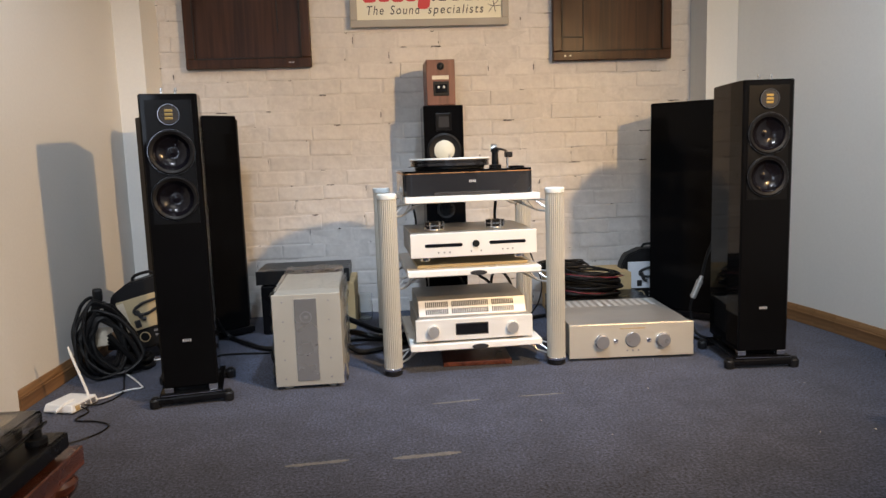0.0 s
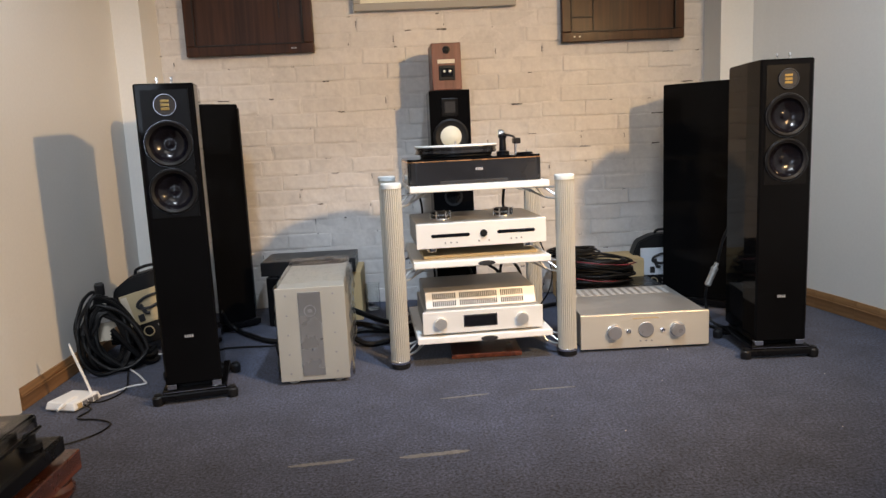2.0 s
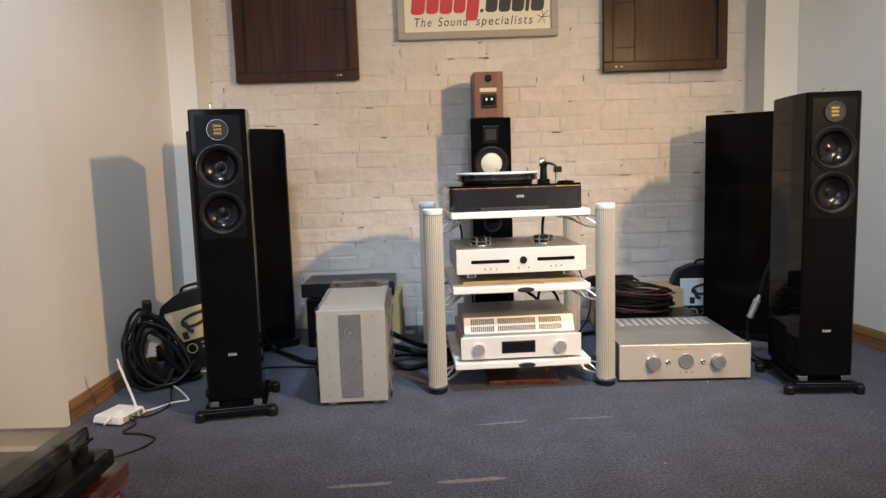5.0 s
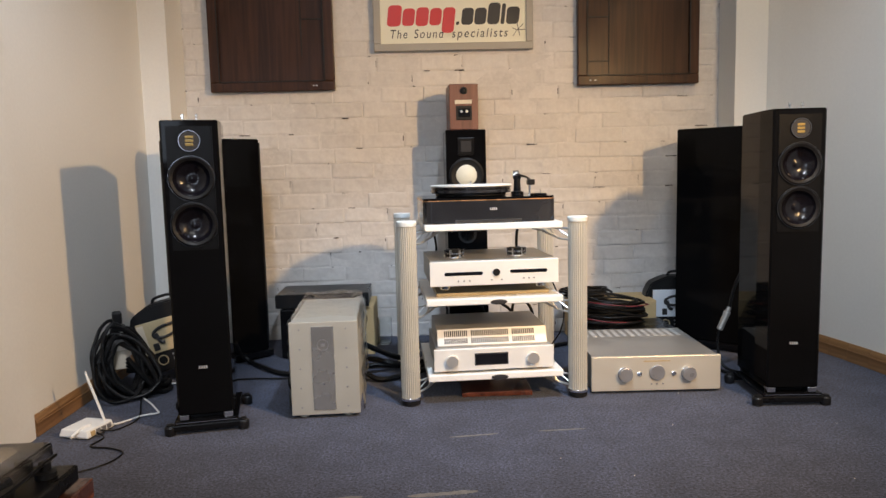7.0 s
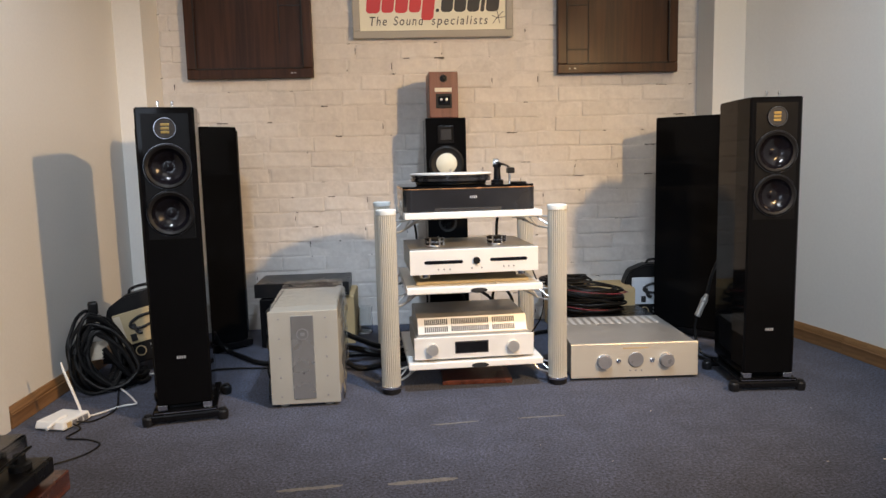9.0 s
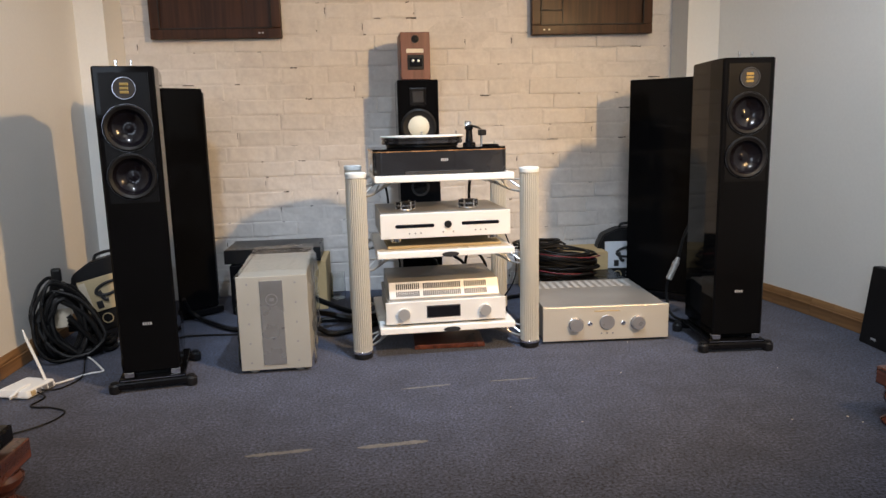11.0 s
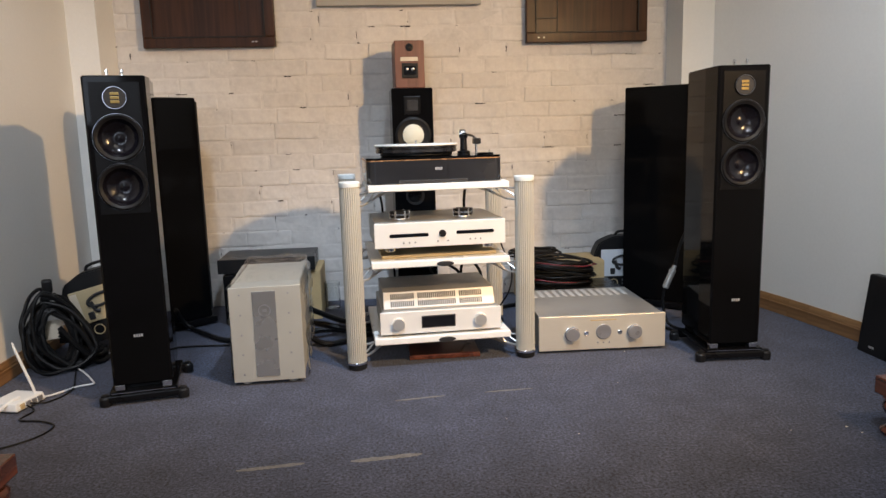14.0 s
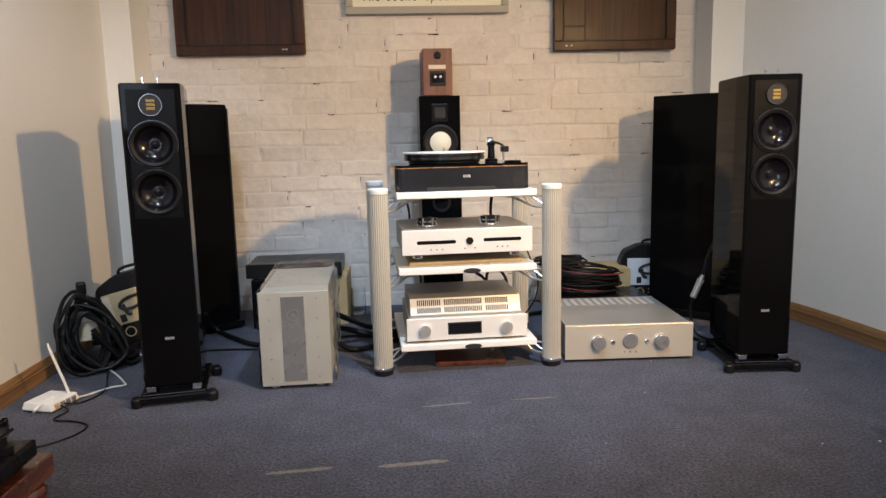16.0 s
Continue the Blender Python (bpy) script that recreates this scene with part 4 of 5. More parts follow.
    tube([(0.318, -0.019, 0.062), (0.312, -0.019, 0.088), (0.306, -0.019, 0.12)], 0.0016, 5, bm=st)
    part("flourish", st, M_INK, s, "thin black flourish")
    return s


wall_sign()


# ---- leads and loose things along the brick wall ----


def lead(name, points, r, material, label, category="cable", group="", closed=False):
    return lone(name, tube(points, r, 8, closed=closed), material, label, category, group, smooth=True)


def coil(name, m, label, radius, turns, r, lift, seed, squash=1.0, red=False, spread=0.02):
    """A hank of cable: many loops that don't quite lie on one another."""
    rnd = random.Random(seed)
    s = thing(name, m, label, "cable")
    for k in range(turns):
        pts = []
        rr, ph = radius * rnd.uniform(0.78, 1.06), rnd.uniform(0, 6.28)
        cx, cy, cz = rnd.uniform(-spread, spread), rnd.uniform(-spread, spread), lift * k / turns
        tx, ty = rnd.uniform(-0.18, 0.18), rnd.uniform(-0.18, 0.18)
        for j in range(12):
            a = ph + 2 * math.pi * j / 12
            x, y = rr * math.cos(a) * rnd.uniform(0.94, 1.05), rr * squash * math.sin(a) * rnd.uniform(0.94, 1.05)
            pts.append((cx + x, cy + y, max(r, r + cz + tx * x * 0.5 + ty * y * 0.5 + rnd.uniform(0, 0.006))))
        part("loop", tube(pts, r * (0.5 if red and k % 11 == 3 else rnd.uniform(0.8, 1.1)), 7, closed=True, smooth=4), M_LEADRED if red and k % 11 == 3 else M_LEAD, s, "", True)
    return s


# leaning hank against the side wall, with its plug on top
def leaning_hank(m):
    """Round loops of stiff cable, gathered at the top, that sag and fan out towards the carpet."""
    rnd = random.Random(5)
    s = thing("cable_coil", m, "thick black power cables coiled up against the side wall", "cable")
    for k in range(15):
        wide, high = rnd.uniform(0.066, 0.112), rnd.uniform(0.098, 0.135)
        turn, tilt, lean = radians(rnd.uniform(-26, 30)), radians(rnd.uniform(-14, 12)), rnd.uniform(0.12, 0.42)
        side = rnd.uniform(-0.022, 0.030) if k % 3 else rnd.uniform(0.03, 0.06)
        pts = []
        for j in range(14):
            a = 2 * math.pi * j / 14
            u, h = wide * math.sin(a) * (0.86 - 0.20 * math.cos(a)), high * math.cos(a)
            u, h = u * math.cos(tilt) + h * math.sin(tilt), h * math.cos(tilt) - u * math.sin(tilt)
            u += side * (1 - math.cos(a)) * 0.7 + rnd.uniform(-0.006, 0.006)
            z = max(0.010, high + 0.012 + h + rnd.uniform(-0.006, 0.006))
            v = lean * (z - 0.15) + 0.035 * math.sin(k * 1.7)
            pts.append((u * math.cos(turn) - v * math.sin(turn), u * math.sin(turn) + v * math.cos(turn), z))
        part("loop", tube(pts, rnd.uniform(0.0062, 0.0095), 8, closed=True, smooth=4), M_LEAD, s, "", True)
    # ends that trail off over the carpet
    for k in range(5):
        y0 = -0.05 + 0.03 * k
        part("loop", tube([(0.02, y0, 0.16 - 0.02 * k), (0.08, y0 - 0.01, 0.07), (0.13, y0, 0.014 + 0.012 * (k % 2)), (0.17, y0 + 0.05, 0.012 + 0.018 * (k % 2)), (0.12, y0 + 0.10, 0.012)], 0.0092, 8), M_LEAD, s, "", True)
    return s


hank = leaning_hank(pose(-1.300, 2.965, 0.0, 0, 0, 26))
part("plug", box(-0.018, 0.016, 0.02, 0.056, 0.272, 0.322, 0.008), M_BLACK, hank, "black moulded plug")
part("plug", box(0.035, 0.085, -0.075, -0.035, 0.0006, 0.034, 0.008), M_BLACK, hank, "black moulded plug")
part("tie", box(-0.026, 0.026, -0.004, 0.050, 0.250, 0.270, 0.006), M_BLACK, hank, "black cable tie")
part("tag", box(-0.030, 0.035, 0.012, 0.016, 0.105, 0.175, 0.001), M_LABEL, hank, "pale printed tag")


def cable_case(m, panel, label):
    s = thing("cable_case", m, label, "case", "cable cases")
    own = bmesh.new()
    sec = [(-0.15, 0), (0.15, 0), (0.155, 0.19), (0.13, 0.245), (0.06, 0.275), (-0.06, 0.275), (-0.13, 0.245), (-0.155, 0.19)]
    ends = [[own.verts.new((x, y, z)) for x, z in sec] for y in (0, 0.085)]
    own.faces.new(ends[0])
    own.faces.new(ends[1])
    for k in range(8):
        own.faces.new((ends[0][k], ends[0][(k + 1) % 8], ends[1][(k + 1) % 8], ends[1][k]))
    bmesh.ops.bevel(own, geom=[e for e in own.edges], offset=0.006, segments=2, affect="EDGES")
    part("shell", own, M_BLACK, s, "black zipped case")
    pn = part("panel", box(-0.122, 0.128, -0.006, 0.002, 0.082, 0.212, 0.002), panel, s, "pale card window with a cable picture")
    part("picture", tube([(0.035, -0.007, 0.185), (-0.025, -0.007, 0.182), (-0.062, -0.007, 0.165), (-0.060, -0.007, 0.146), (-0.02, -0.007, 0.138), (0.035, -0.007, 0.150), (0.10, -0.007, 0.146)], 0.0065, 6), M_INK, pn, "printed black cable", True)
    part("picture", tube([(-0.055, -0.007, 0.160), (-0.045, -0.007, 0.125), (-0.03, -0.007, 0.118)], 0.008, 6), M_INK, pn, "printed black cable", True)
    part("picture", box(-0.078, -0.055, -0.0075, -0.005, 0.092, 0.122, 0.003), M_INK, pn, "printed black plug")
    part("picture", box(-0.119, -0.094, -0.0068, -0.005, 0.087, 0.205), M_WHITECARD if panel is M_WHITECARD else M_LABEL, pn)
    em = lathe([(0.021, 0), (0.021, 0.002), (0.017, 0.002), (0.017, 0)], (-0.06, -0.0005, 0.048), "y", 24, open_ends=True)
    part("emblem", em, M_CREAMCARD, s, "round pale emblem")
    for k, (x0, x1, z) in enumerate(((-0.02, 0.07, 0.058), (-0.02, 0.05, 0.040))):
        part("mark", box(x0, x1, -0.0012, 0.001, z, z + 0.008), M_KNOB, s)
    part("handle", tube([(-0.045, 0.042, 0.270), (-0.03, 0.042, 0.292), (0.03, 0.042, 0.292), (0.045, 0.042, 0.270)], 0.006, 8), M_RUBBER, s, "black carrying handle", True)
    return s


coil("cable_coil", pose(-1.06, 3.19, 0.0), "black cables piled flat under the tilted case", 0.085, 9, 0.008, 0.05, 31, 0.6, False, 0.02)
cable_case(pose(-1.138, 3.15, 0.061, 0, -14, 8), M_CREAMCARD, "black cable case with a cream picture panel tilted on cables")
cable_case(pose(1.058, 3.63, 0.02, 0, 0, -4), M_WHITECARD, "black cable case with a pale picture panel by the brick")

# under and behind the upright amplifier
lone("storage_box", box(-0.80, -0.56, 3.45, 3.75, 0.0005, 0.222, 0.006), M_SATIN, "dark grey storage box under a black component", "box")


def carton(x0, x1, y0, y1, h, label):
    s = thing("cardboard_box", pose((x0 + x1) / 2, (y0 + y1) / 2, 0.0005), label, "box")
    a, b = (x1 - x0) / 2, (y1 - y0) / 2
    part("body", box(-a, a, -b, b, 0, h, 0.003), M_CARD, s)
    part("flap", box(-a + 0.002, a - 0.002, -b + 0.002, -0.002, h, h + 0.003, 0.001), M_CARD, s)
    part("flap", box(-a + 0.002, a - 0.002, 0.002, b - 0.002, h, h + 0.0035, 0.001), M_CARD, s)
    return s


carton(-0.535, -0.385, 3.48, 3.75, 0.218, "plain brown cardboard box beside the brick wall")
carton(0.54, 0.925, 3.55, 3.78, 0.195, "low brown cardboard box under a pile of cables")


def black_component(m, label, w, d, h, knob):
    s = thing("black_component", m, label, "hi-fi component")
    part("body", box(-w, w, 0.008, d, 0.004, h, 0.003), M_SATIN, s, "satin black case")
    face = part("face", box(-w - 0.002, w + 0.002, 0, 0.008, 0.003, h + 0.001, 0.002), M_BLACK, s, "black front")
    if knob:
        part("knob", lathe([(0.022, 0), (0.022, 0.02), (0.019, 0.024), (0.0, 0.024)], (w - 0.04, 0, h * 0.45), "y", 24), M_GREYTOP, face, "grey round knob", True)
        fr = box(-0.032, 0.02, -0.004, 0.001, 0.006, 0.034, 0.002)
        part("window", fr, M_SILVER, face, "small bright window frame")
        part("glass", box(-0.027, 0.015, -0.005, -0.0035, 0.010, 0.030), M_DISPLAY, face)
    for x in (-w + 0.05, w - 0.05):
        part("foot", lathe([(0.015, 0), (0.016, 0.004)], (x, 0.05, 0), "z", 14), M_RUBBER, s)
    return s


black_component(pose(-0.612, 3.46, 0.2235, 0, 0, 1), "flat black hi-fi component lying on two boxes", 0.206, 0.27, 0.064, True)
black_component(pose(0.722, 3.273, 0.0005, 0, 0, 1), "flat black hi-fi component under a hank of cables", 0.215, 0.26, 0.118, False)
coil("cable_coil", pose(0.672, 3.45, 0.124, 0, 4, 0), "hank of thin black and red cables on a black component", 0.150, 30, 0.0050, 0.105, 8, 0.72, True, 0.03)
coil("cable_coil", pose(0.62, 3.67, 0.1995, 0, 0, 0), "loose black cables lying on the cardboard box", 0.11, 10, 0.005, 0.04, 18, 0.7, False, 0.03)

jar = thing("glass_jar", pose(-0.35, 3.68, 0.0005), "small clear glass jar by the brick wall", "jar")
part("bowl", lathe([(0.030, 0), (0.034, 0.004), (0.036, 0.06), (0.033, 0.10), (0.036, 0.125), (0.033, 0.125), (0.030, 0.10), (0.033, 0.06), (0.031, 0.008), (0.0, 0.007)], (0, 0, 0), "z", 28), M_GLASS, jar, "", True)

# black leads on the carpet
LEADS = [
    ([(-0.985, 3.36, 0.11), (-0.972, 3.40, 0.05), (-0.93, 3.40, 0.012), (-0.85, 3.30, 0.012), (-0.766, 3.212, 0.012), (-0.68, 3.19, 0.012), (-0.50, 3.22, 0.012), (-0.38, 3.28, 0.015), (-0.22, 3.25, 0.012), (-0.05, 3.33, 0.012)], 0.010),
    ([(-0.42, 3.12, 0.15), (-0.36, 3.16, 0.11), (-0.28, 3.26, 0.05), (-0.17, 3.34, 0.014), (0.0, 3.40, 0.014), (0.16, 3.38, 0.014)], 0.011),
    ([(-0.44, 3.13, 0.09), (-0.37, 3.20, 0.06), (-0.28, 3.22, 0.03), (-0.18, 3.28, 0.028), (-0.02, 3.36, 0.03), (0.12, 3.30, 0.04)], 0.0125),
    ([(-0.44, 3.14, 0.05), (-0.36, 3.08, 0.013), (-0.28, 3.10, 0.013), (-0.2, 3.17, 0.013), (-0.1, 3.22, 0.013), (0.1, 3.2, 0.013)], 0.011),
    ([(-1.04, 3.15, 0.005), (-0.94, 3.162, 0.005), (-0.84, 3.165, 0.005), (-0.728, 3.155, 0.005), (-0.6, 3.16, 0.005)], 0.0036),
    ([(-0.60, 3.02, 0.10), (-0.655, 2.99, 0.085), (-0.675, 2.95, 0.06), (-0.66, 2.92, 0.03), (-0.63, 2.95, 0.012), (-0.6, 3.05, 0.012)], 0.007),
    ([(0.24, 3.36, 0.012), (0.32, 3.30, 0.012), (0.36, 3.40, 0.012), (0.42, 3.52, 0.012), (0.5, 3.56, 0.012)], 0.009),
    ([(0.93, 3.06, 0.008), (0.98, 3.10, 0.008), (1.02, 3.02, 0.008), (1.06, 2.96, 0.008), (1.05, 2.88, 0.03)], 0.006),
]
for pts, r in LEADS:
    pts = [(x + 0.012, y - 0.03, z) for x, y, z in pts]
    lead("power_lead", pts, r, M_LEAD, "black mains lead lying on the carpet", "cable", "black leads")
# leads behind the rack
for pts, r in (
    ([(0.235, 3.17, 0.70), (0.236, 3.19, 0.62), (0.228, 3.20, 0.52), (0.24, 3.22, 0.40), (0.235, 3.26, 0.30), (0.22, 3.30, 0.22), (0.24, 3.32, 0.05), (0.3, 3.35, 0.012)], 0.006),
    ([(-0.115, 3.16, 0.70), (-0.118, 3.19, 0.62), (-0.10, 3.2, 0.52), (-0.10, 3.22, 0.40), (-0.06, 3.26, 0.24), (-0.08, 3.3, 0.05), (-0.02, 3.34, 0.012)], 0.0045),
    ([(0.02, 3.24, 0.335), (0.06, 3.25, 0.29), (0.10, 3.25, 0.22), (0.11, 3.27, 0.12), (0.14, 3.3, 0.012)], 0.0055),
    ([(0.13, 3.24, 0.34), (0.16, 3.26, 0.27), (0.21, 3.26, 0.22), (0.2, 3.28, 0.10), (0.2, 3.3, 0.012)], 0.0065),
    ([(0.16, 3.24, 0.30), (0.20, 3.24, 0.33), (0.25, 3.25, 0.29), (0.30, 3.27, 0.22), (0.31, 3.3, 0.1), (0.33, 3.34, 0.012)], 0.0065),
    ([(0.36, 3.22, 0.45), (0.37, 3.16, 0.36), (0.40, 3.10, 0.26), (0.385, 3.08, 0.18), (0.35, 3.12, 0.10), (0.36, 3.2, 0.012)], 0.003),
):
    lead("signal_lead", pts, r, M_LEAD, "black signal lead hanging behind the rack", "cable", "leads behind the rack")
lone("wooden_board", box(-0.026, 0.231, 2.827, 3.02, 0.0005, 0.017, 0.003), M_REDWOOD, "red-brown wooden board on the carpet under the rack", "board")
rail = thing("speaker_cable", pose(1.052, 3.085, 0), "dark speaker cable with a silver plug hanging by the tower", "cable")
part("cord", tube([(1.0 - 0.925, 0.03, 0.40), (0.03, 0.0, 0.33), (0.012, -0.002, 0.255)], 0.006, 8), M_LEAD, rail, "", True)
part("cord", tube([(-0.028, 0, 0.162), (-0.034, 0.0, 0.10), (-0.02, -0.03, 0.02), (0.03, -0.12, 0.008), (0.02, -0.18, 0.008)], 0.006, 8), M_LEAD, rail, "", True)
own = lathe([(0.007, 0.0), (0.0125, 0.004), (0.0125, 0.066), (0.0140, 0.068), (0.0140, 0.080), (0.009, 0.083), (0.008, 0.1)], (0, 0, 0), "z", 20)
part("plug", own, M_GREYTOP, rail, "dull silver plug", True, pose(-0.027, 0, 0.160, 0, 23, 0))

# ---- the white router and its leads ----


def router():
    s = thing("router", pose(-1.256, 2.590, 0.0005, 0, 0, -16) @ Matrix.Diagonal((0.88, 0.88, 1, 1)), "white wireless router with two aerials on the carpet", "router")
    own = box(-0.066, 0.058, -0.070, 0.070, 0.004, 0.030, 0.006, 3)
    for v in own.verts:
        if v.co.z > 0.015:
            v.co.x *= 0.93
            v.co.y *= 0.94
    part("case", own, M_ROUTER, s, "white plastic case")
    for x in (-0.05, 0.045):
        for y in (-0.055, 0.055):
            part("foot", lathe([(0.006, 0), (0.006, 0.005)], (x, y, 0), "z", 10), M_RUBBER, s)
    for k in range(4):
        part("socket", box(0.054, 0.0595, -0.05 + k * 0.027, -0.03 + k * 0.027, 0.008, 0.024, 0.001), M_KNOB if k else M_CARD, s, "small network socket")
    up = part("aerial", tube([(0.035, 0.045, 0.022), (0.030, 0.043, 0.05), (0.0, 0.02, 0.17)], 0.0050, 10), M_ROUTER, s, "white upright aerial", True)
    part("aerial", tube([(0.02, -0.01, 0.033), (0.017, -0.05, 0.032), (0.020, -0.105, 0.020)], 0.0052, 10), M_ROUTER, s, "white folded aerial", True)
    part("aerial_tip", lathe([(0.0050, 0), (0.0042, 0.012), (0.003, 0.03), (0.001, 0.032)], (0, 0, 0), "z", 10), M_ROUTER, up, "", True, pose(0.0, 0.02, 0.17, 6, -13, 0))
    return s


router()
lead("network_lead", [(-1.215, 2.60, 0.018), (-1.185, 2.66, 0.006), (-1.135, 2.73, 0.005), (-1.093, 2.75, 0.005), (-1.103, 2.778, 0.005), (-1.165, 2.87, 0.005), (-1.228, 2.95, 0.005), (-1.244, 2.995, 0.005), (-1.228, 3.045, 0.005), (-1.20, 3.09, 0.005), (-1.12, 3.12, 0.005), (-1.06, 3.17, 0.005)], 0.0032, M_LEADWHITE,
     "white network lead curling over the carpet")
lead("adapter_lead", [(-1.21, 2.57, 0.016), (-1.17, 2.60, 0.005), (-1.14, 2.70, 0.005), (-1.19, 2.85, 0.005), (-1.24, 2.98, 0.005)], 0.0026, M_LEAD, "thin black lead from the router")
lead("adapter_lead", [(-1.21, 2.55, 0.016), (-1.18, 2.53, 0.005), (-1.19, 2.46, 0.005), (-1.12, 2.44, 0.005), (-1.065, 2.40, 0.005), (-1.075, 2.33, 0.005), (-1.13, 2.27, 0.005), (-1.2, 2.24, 0.005)], 0.0026, M_LEAD,
     "thin black lead looping over the carpet")
lead("wall_lead", [(LEFT + 0.022, 2.075, 0.60), (LEFT + 0.022, 2.097, 0.56), (LEFT + 0.022, 2.130, 0.50), (LEFT + 0.022, 2.145, 0.45), (LEFT + 0.022, 2.133, 0.38), (LEFT + 0.022, 2.143, 0.31), (LEFT + 0.022, 2.155, 0.25), (LEFT + 0.022, 2.157, 0.19), (-1.39, 2.11, 0.12), (-1.37, 2.05, 0.008)],
     0.0017, M_LEAD, "thin dark lead hanging down the side wall")
lead("wall_lead", [(LEFT + 0.022, 2.075, 0.585), (LEFT + 0.022, 2.100, 0.555), (LEFT + 0.022, 2.120, 0.53), (LEFT + 0.022, 2.095, 0.515), (LEFT + 0.022, 2.065, 0.54)], 0.0022, M_LEADWHITE, "small pale loop of lead on the side wall")
sock = thing("wall_plug", pose(LEFT + 0.019, 2.075, 0.632, 0, 0, 90), "black plug in a socket on the side wall", "plug")
part("socket_plate", box(-0.06, 0.028, -0.006, 0, -0.06, 0.06, 0.002), M_ROUTER, sock, "white socket plate")
part("plug", box(-0.03, 0.022, -0.032, -0.006, -0.022, 0.024, 0.005), M_BLACK, sock, "black plug")

# ---- low tables at both sides ----


def low_table(m, x, y, top, label):
    """A low carved hardwood table: thick board, waisted moulding, apron and bulging scrolled feet."""
    s = thing("low_table", m, label, "table", "low carved tables")
    part("tabletop", box(-x, x, -y, y, top - 0.048, top, 0.004, 3), M_REDWOOD, s, "polished red-brown board")
    part("moulding", box(-x + 0.014, x - 0.014, -y + 0.014, y - 0.014, top - 0.060, top - 0.0485, 0.004, 2), M_REDWOOD, s)
    part("apron", box(-x + 0.026, x - 0.026, -y + 0.026, y - 0.026, top - 0.092, top - 0.0605, 0.010, 3), M_REDWOOD, s)
    for sx in (-1, 1):
        for sy in (-1, 1):
            prof = [(0.030, 0.0005), (0.050, 0.005), (0.052, 0.012), (0.040, 0.022), (0.028, 0.032), (0.027, 0.040), (0.040, 0.053), (0.049, 0.068), (0.050, 0.080), (0.043, top - 0.058)]
            part("leg", lathe(prof, (sx * (x - 0.050), sy * (y - 0.050), 0), "z", 24), M_REDWOOD, s, "bulging scrolled foot", True)
    return s


low_table(pose(-1.148, 1.51, 0), 0.238, 0.39, 0.148, "low carved red-brown hardwood table under a record player")
low_table(pose(1.325, 1.655, 0), 0.165, 0.39, 0.150, "low carved red-brown hardwood table beside the wall pier")


def lidded_player():
    s = thing("record_player", pose(-1.140, 1.672, 0.1485), "black record player under a smoked clear dust cover", "record player")
    for x in (-0.18, 0.18):
        for y in (-0.15, 0.15):
            part("foot", lathe([(0.020, 0), (0.022, 0.003), (0.018, 0.014)], (x, y, 0), "z", 18), M_RUBBER, s)
    part("plinth", box(-0.222, 0.222, -0.185, 0.185, 0.013, 0.050, 0.006, 2), M_SATIN, s, "satin black plinth")
    part("platter", lathe([(0.148, 0.051), (0.150, 0.053), (0.150, 0.064), (0.147, 0.066)], (0.030, -0.02, 0), "z", 56), M_BLACK, s, "black platter", True)
    part("record", lathe([(0.146, 0.0662), (0.146, 0.068), (0.0, 0.068)], (0.030, -0.02, 0), "z", 56), M_VINYL, s, "black vinyl record", True)
    part("record_label", lathe([(0.050, 0.0681), (0.050, 0.0688), (0.0, 0.0688)], (0.030, -0.02, 0), "z", 40), M_LABEL, s, "cream round record label", True)
    part("spindle", lathe([(0.003, 0.0688), (0.003, 0.078), (0.0, 0.079)], (0.030, -0.02, 0), "z", 10), M_CHROME, s)
    arm = part("tonearm_base", lathe([(0.022, 0.0505), (0.022, 0.062), (0.012, 0.065), (0.012, 0.082)], (0.185, 0.12, 0), "z", 20), M_BLACK, s, "black tonearm base", True)
    part("arm_tube", tube([(0.185, 0.165, 0.080), (0.186, 0.10, 0.080), (0.180, -0.03, 0.074), (0.150, -0.10, 0.068)], 0.0036, 8), M_SATIN, arm, "slim black arm", True)
    # dust cover: a thin shell of clear acrylic with rounded edges
    outer = box(-0.214, 0.172, -0.178, 0.186, 0.0515, 0.104, 0.010, 3)
    inner = box(-0.2115, 0.1695, -0.1755, 0.1835, 0.0515, 0.1015, 0.008, 3)
    for bmx in (outer, inner):
        bmesh.ops.delete(bmx, geom=[f for f in bmx.faces if all(v.co.z < 0.064 for v in f.verts)], context="FACES")
    bmesh.ops.reverse_faces(inner, faces=inner.faces)
    join(outer, inner)
    ob = part("dust_cover", outer, M_LID, s, "smoked clear acrylic dust cover", True)
    ob.visible_shadow = False
    for x in (-0.13, 0.10):
        part("hinge", box(x - 0.018, x + 0.018, 0.183, 0.196, 0.030, 0.062, 0.003), M_BLACK, s, "black lid hinge")
    return s


lidded_player()


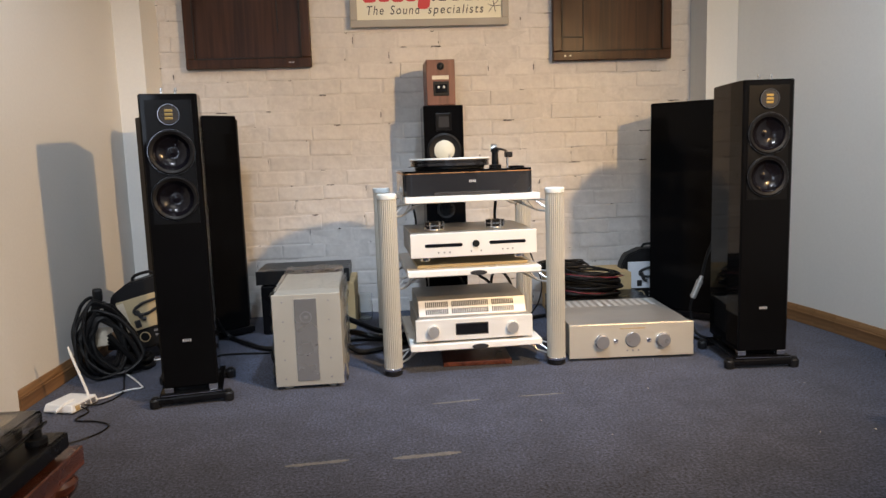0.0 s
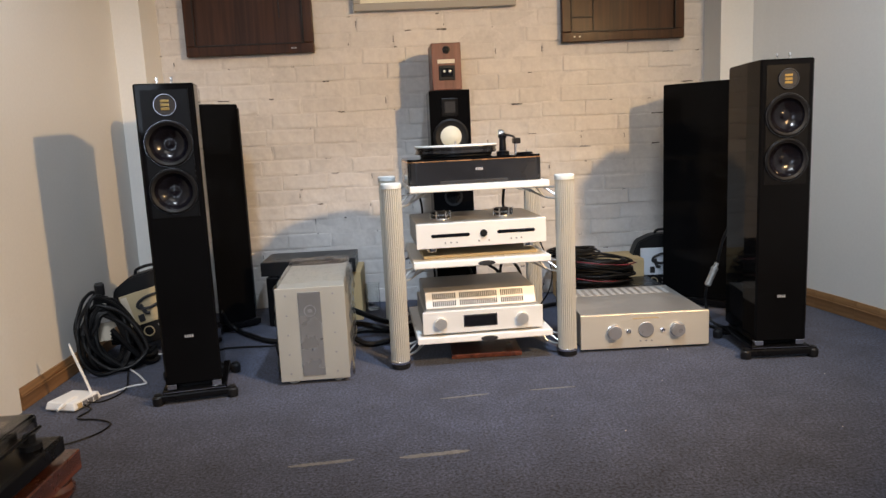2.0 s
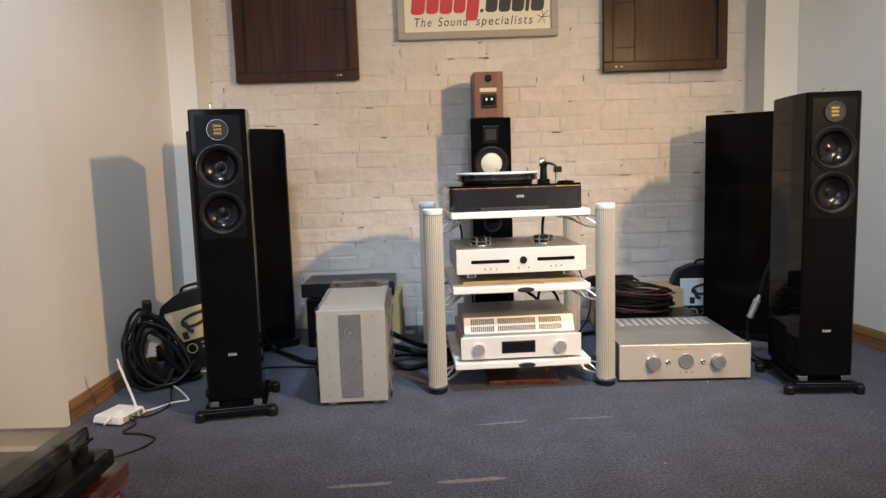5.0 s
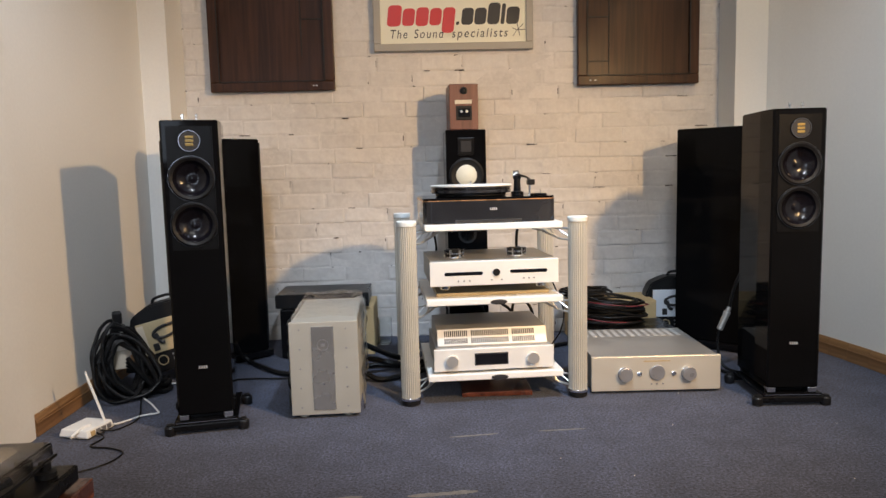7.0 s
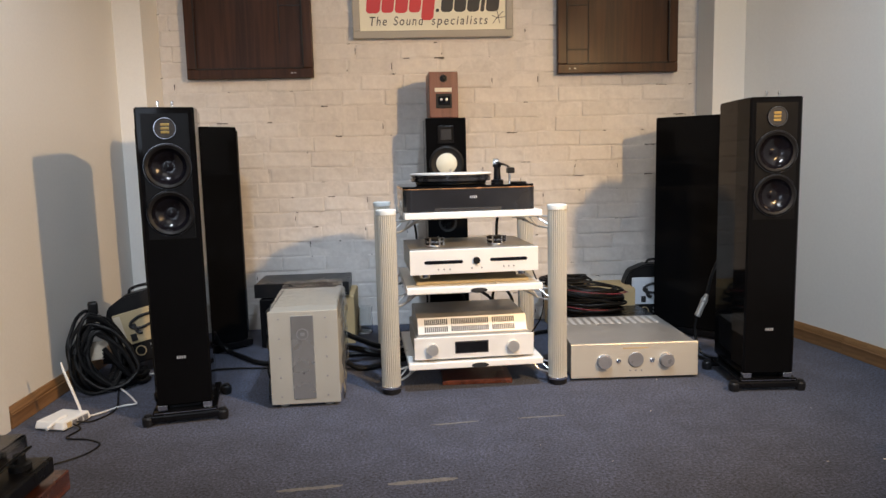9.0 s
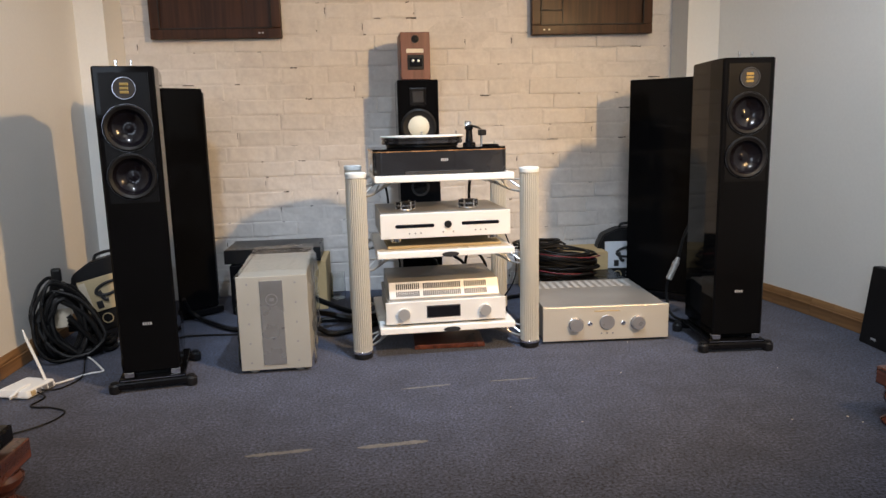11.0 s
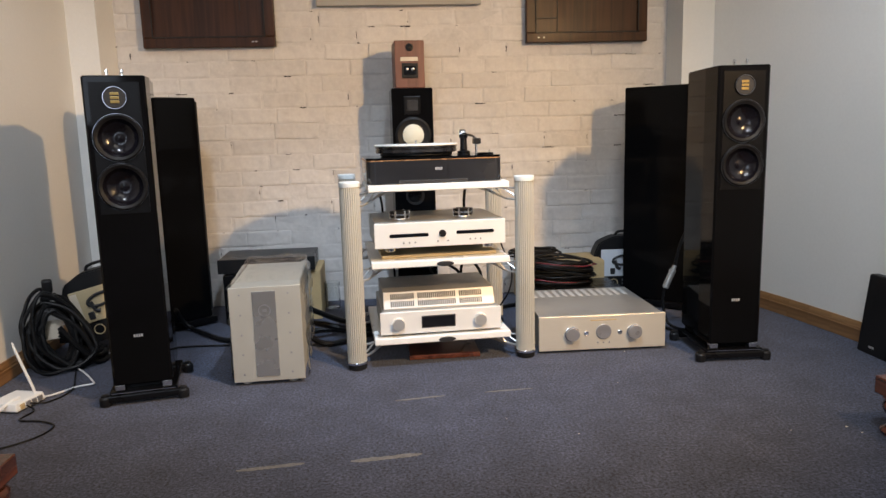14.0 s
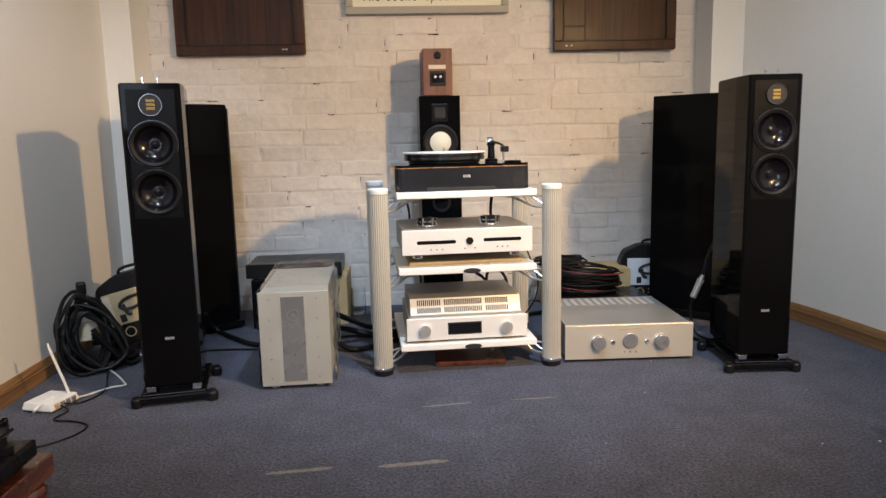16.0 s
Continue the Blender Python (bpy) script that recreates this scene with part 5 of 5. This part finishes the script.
def wall_monitor():
    s = thing("small_speaker", pose(1.566, 2.604, 0.0005, 0, 0, -90), "small black wedge loudspeaker standing against the side wall", "loudspeaker")
    own = bmesh.new()
    low = [own.verts.new(p) for p in ((-0.072, 0, 0), (0.072, 0, 0), (0.06, 0.05, 0), (-0.06, 0.05, 0))]
    top = [own.verts.new(p) for p in ((-0.012 - 0.042, 0.018, 0.278), (0.055, 0.018, 0.278), (0.05, 0.05, 0.278), (-0.05, 0.05, 0.278))]
    own.faces.new(low)
    own.faces.new(top)
    for k in range(4):
        own.faces.new((low[k], low[(k + 1) % 4], top[(k + 1) % 4], top[k]))
    bmesh.ops.bevel(own, geom=list(own.edges), offset=0.003, segments=2, affect="EDGES")
    part("cabinet", own, M_BLACK, s)
    part("mark", box(-0.012, 0.012, 0.0, 0.004, 0.024, 0.031), M_SILVERINK, s, "small silver badge")
    return s


wall_monitor()

# faint streaks of reflected light on the carpet, given as pale strips
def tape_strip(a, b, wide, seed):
    """A thin ragged strip from a to b, its pale colour standing in for light."""
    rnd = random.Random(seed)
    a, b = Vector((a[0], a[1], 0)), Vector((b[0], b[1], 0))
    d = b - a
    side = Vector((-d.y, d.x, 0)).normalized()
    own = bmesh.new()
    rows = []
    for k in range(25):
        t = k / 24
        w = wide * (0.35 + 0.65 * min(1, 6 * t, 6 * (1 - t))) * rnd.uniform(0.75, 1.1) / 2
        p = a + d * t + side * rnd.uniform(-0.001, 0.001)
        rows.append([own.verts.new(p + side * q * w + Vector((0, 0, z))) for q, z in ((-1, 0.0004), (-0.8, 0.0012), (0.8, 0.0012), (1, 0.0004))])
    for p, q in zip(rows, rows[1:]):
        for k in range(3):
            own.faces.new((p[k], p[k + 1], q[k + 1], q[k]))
    return lone("tape_strip", own, M_STREAK, "faint streak of reflected light on the carpet, laid as a pale strip", "tape", "tape strips")


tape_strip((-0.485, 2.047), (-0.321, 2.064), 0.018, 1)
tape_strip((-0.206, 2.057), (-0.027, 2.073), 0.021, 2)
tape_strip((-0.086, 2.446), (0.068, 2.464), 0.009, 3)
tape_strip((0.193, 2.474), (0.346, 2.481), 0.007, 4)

# lint and crumbs on the carpet
rnd = random.Random(21)
crumbs = bmesh.new()
for k in range(16):
    x, y = rnd.uniform(0.7, 1.55), rnd.uniform(1.9, 3.0)
    if k % 3 == 0:
        x, y = rnd.uniform(-1.0, 1.2), rnd.uniform(1.7, 2.6)
    q = rnd.uniform(0.0008, 0.0020)
    box(x - q * rnd.uniform(0.6, 2), x + q, y - q, y + q * rnd.uniform(0.6, 2), 0.0003, 0.0003 + q * 0.5, bm=crumbs)
lone("lint", crumbs, M_LABEL, "bits of pale lint lying on the carpet", "lint", kind="stuff")


# ---- the brick wall, brick by brick ----
ROW, LONG, JOINT, FACE = 0.0726, 0.216, 0.0022, 0.0026
lone("wall_north", box(-1.85, 2.05, BACK, BACK + 0.2, 0, CEIL), M_JOINT, "white painted brick wall with chipped joints", "wall", kind="structure")
wall = bpy.data.objects["wall_north"]
shapes = {}


def brick_mesh(w, kind):
    """A brick face with soft painted edges, a little uneven."""
    key = (round(w, 3), kind)
    if key not in shapes:
        rnd = random.Random(repr(key))
        h = ROW - JOINT
        bm = bmesh.new()
        ring = []
        e = 0.009
        for z, x, dy in ((0, 0, 0), (0, w, 0), (h, w, 0), (h, 0, 0)):
            ring.append(bm.verts.new((x - w / 2, 0.003, z - h / 2)))
        mid = []
        for z, x in ((0.0015, 0.0015), (0.0015, w - 0.0015), (h - 0.0015, w - 0.0015), (h - 0.0015, 0.0015)):
            mid.append(bm.verts.new((x - w / 2 + rnd.uniform(-0.002, 0.002), -0.0010, z - h / 2 + rnd.uniform(-0.0015, 0.0015))))
        top = []
        for z, x in ((e, e), (e, w - e), (h - e, w - e), (h - e, e)):
            top.append(bm.verts.new((x - w / 2 + rnd.uniform(-0.003, 0.003), -FACE * rnd.uniform(0.7, 1.0), z - h / 2 + rnd.uniform(-0.002, 0.002))))
        for a, b in ((ring, mid), (mid, top)):
            for k in range(4):
                bm.faces.new((a[k], a[(k + 1) % 4], b[(k + 1) % 4], b[k]))
        bm.faces.new(top)
        shapes[key] = mesh("brick", bm, M_BRICK)
    return shapes[key]


rnd = random.Random(11)
X0, X1 = -1.276, 1.314
rest = bmesh.new()
chips = bmesh.new()
count = 0
row = 0
z = -0.002


def chip(x0, x1, z0, z1):
    """A ragged dark gap in the paint."""
    own = bmesh.new()
    k = max(2, int(max(x1 - x0, z1 - z0) / 0.006))
    flat = x1 - x0 > z1 - z0
    up, dn = [], []
    for q in range(k + 1):
        t, a, b2 = q / k, rnd.uniform(0.15, 1.0), rnd.uniform(0.15, 1.0)
        if flat:
            x, m2 = x0 + (x1 - x0) * t, (z0 + z1) / 2
            up.append(own.verts.new((x, BACK - 0.0088, m2 + a * (z1 - z0) / 2)))
            dn.append(own.verts.new((x, BACK - 0.0088, m2 - b2 * (z1 - z0) / 2)))
        else:
            zz, m2 = z0 + (z1 - z0) * t, (x0 + x1) / 2
            up.append(own.verts.new((m2 + a * (x1 - x0) / 2, BACK - 0.0088, zz)))
            dn.append(own.verts.new((m2 - b2 * (x1 - x0) / 2, BACK - 0.0088, zz)))
    for q in range(k):
        own.faces.new((up[q], up[q + 1], dn[q + 1], dn[q]))
    join(chips, own)


while z + ROW < CEIL:
    x = (1.086 if row % 2 else 0.945) - 12 * LONG + rnd.uniform(-0.02, 0.02)
    while x < X1:
        step = LONG + rnd.uniform(-0.014, 0.014)
        a, b = max(x, X0), min(x + step, X1)
        w = round((b - a - JOINT) / 0.01) * 0.01
        if b - a > 0.04:
            w = min(w, b - a - 0.0015)
            me = brick_mesh(max(w, 0.03), rnd.randrange(9))
            place = Matrix.Translation(((a + b) / 2, BACK + rnd.uniform(-0.0026, 0.0026), z + ROW / 2 + rnd.uniform(-0.0022, 0.0022) + 0.005 * noise.noise(Vector((a * 2.2, z * 5.0, 3.1))))) @ Matrix.Rotation(radians(rnd.uniform(-0.9, 0.9)), 4, "Y") @ Matrix.Rotation(radians(rnd.uniform(-1.1, 1.1)), 4, "Z") @ Matrix.Rotation(radians(rnd.uniform(-2.6, 1.6)), 4, "X")
            if count < 300 and z < 1.92:
                ob = new("brick", me)
                ob.parent = wall
                ob.matrix_basis = place
                count += 1
            else:
                k = len(rest.verts)
                rest.from_mesh(me)
                rest.verts.ensure_lookup_table()
                for v in rest.verts[k:]:
                    v.co = place @ v.co
            # gaps where the paint has not reached the joint
            for _ in range(rnd.choice((0, 0, 0, 1, 1))):
                n = rnd.uniform(0.004, 0.016) if rnd.random() < 0.6 else rnd.uniform(0.02, 0.06)
                cx = a + rnd.random() * (b - a)
                h = rnd.uniform(0.003, 0.0085)
                chip(cx - n / 2, cx + n / 2, z + ROW - h * 0.6, z + ROW + h * 0.4)
            if rnd.random() < 0.18:
                n = rnd.uniform(0.006, 0.03)
                cz = z + 0.012 + rnd.random() * 0.04
                h = rnd.uniform(0.003, 0.007)
                chip(b - h * 0.7, b + h * 0.3, cz, cz + n)
        x += step
    z += ROW
    row += 1
tagged(part("brick_rest", rest, M_BRICK, wall, ""), kind="stuff")
tagged(part("bare_joint", chips, M_CHIP, wall, "dark gaps in the painted joints"), kind="stuff")
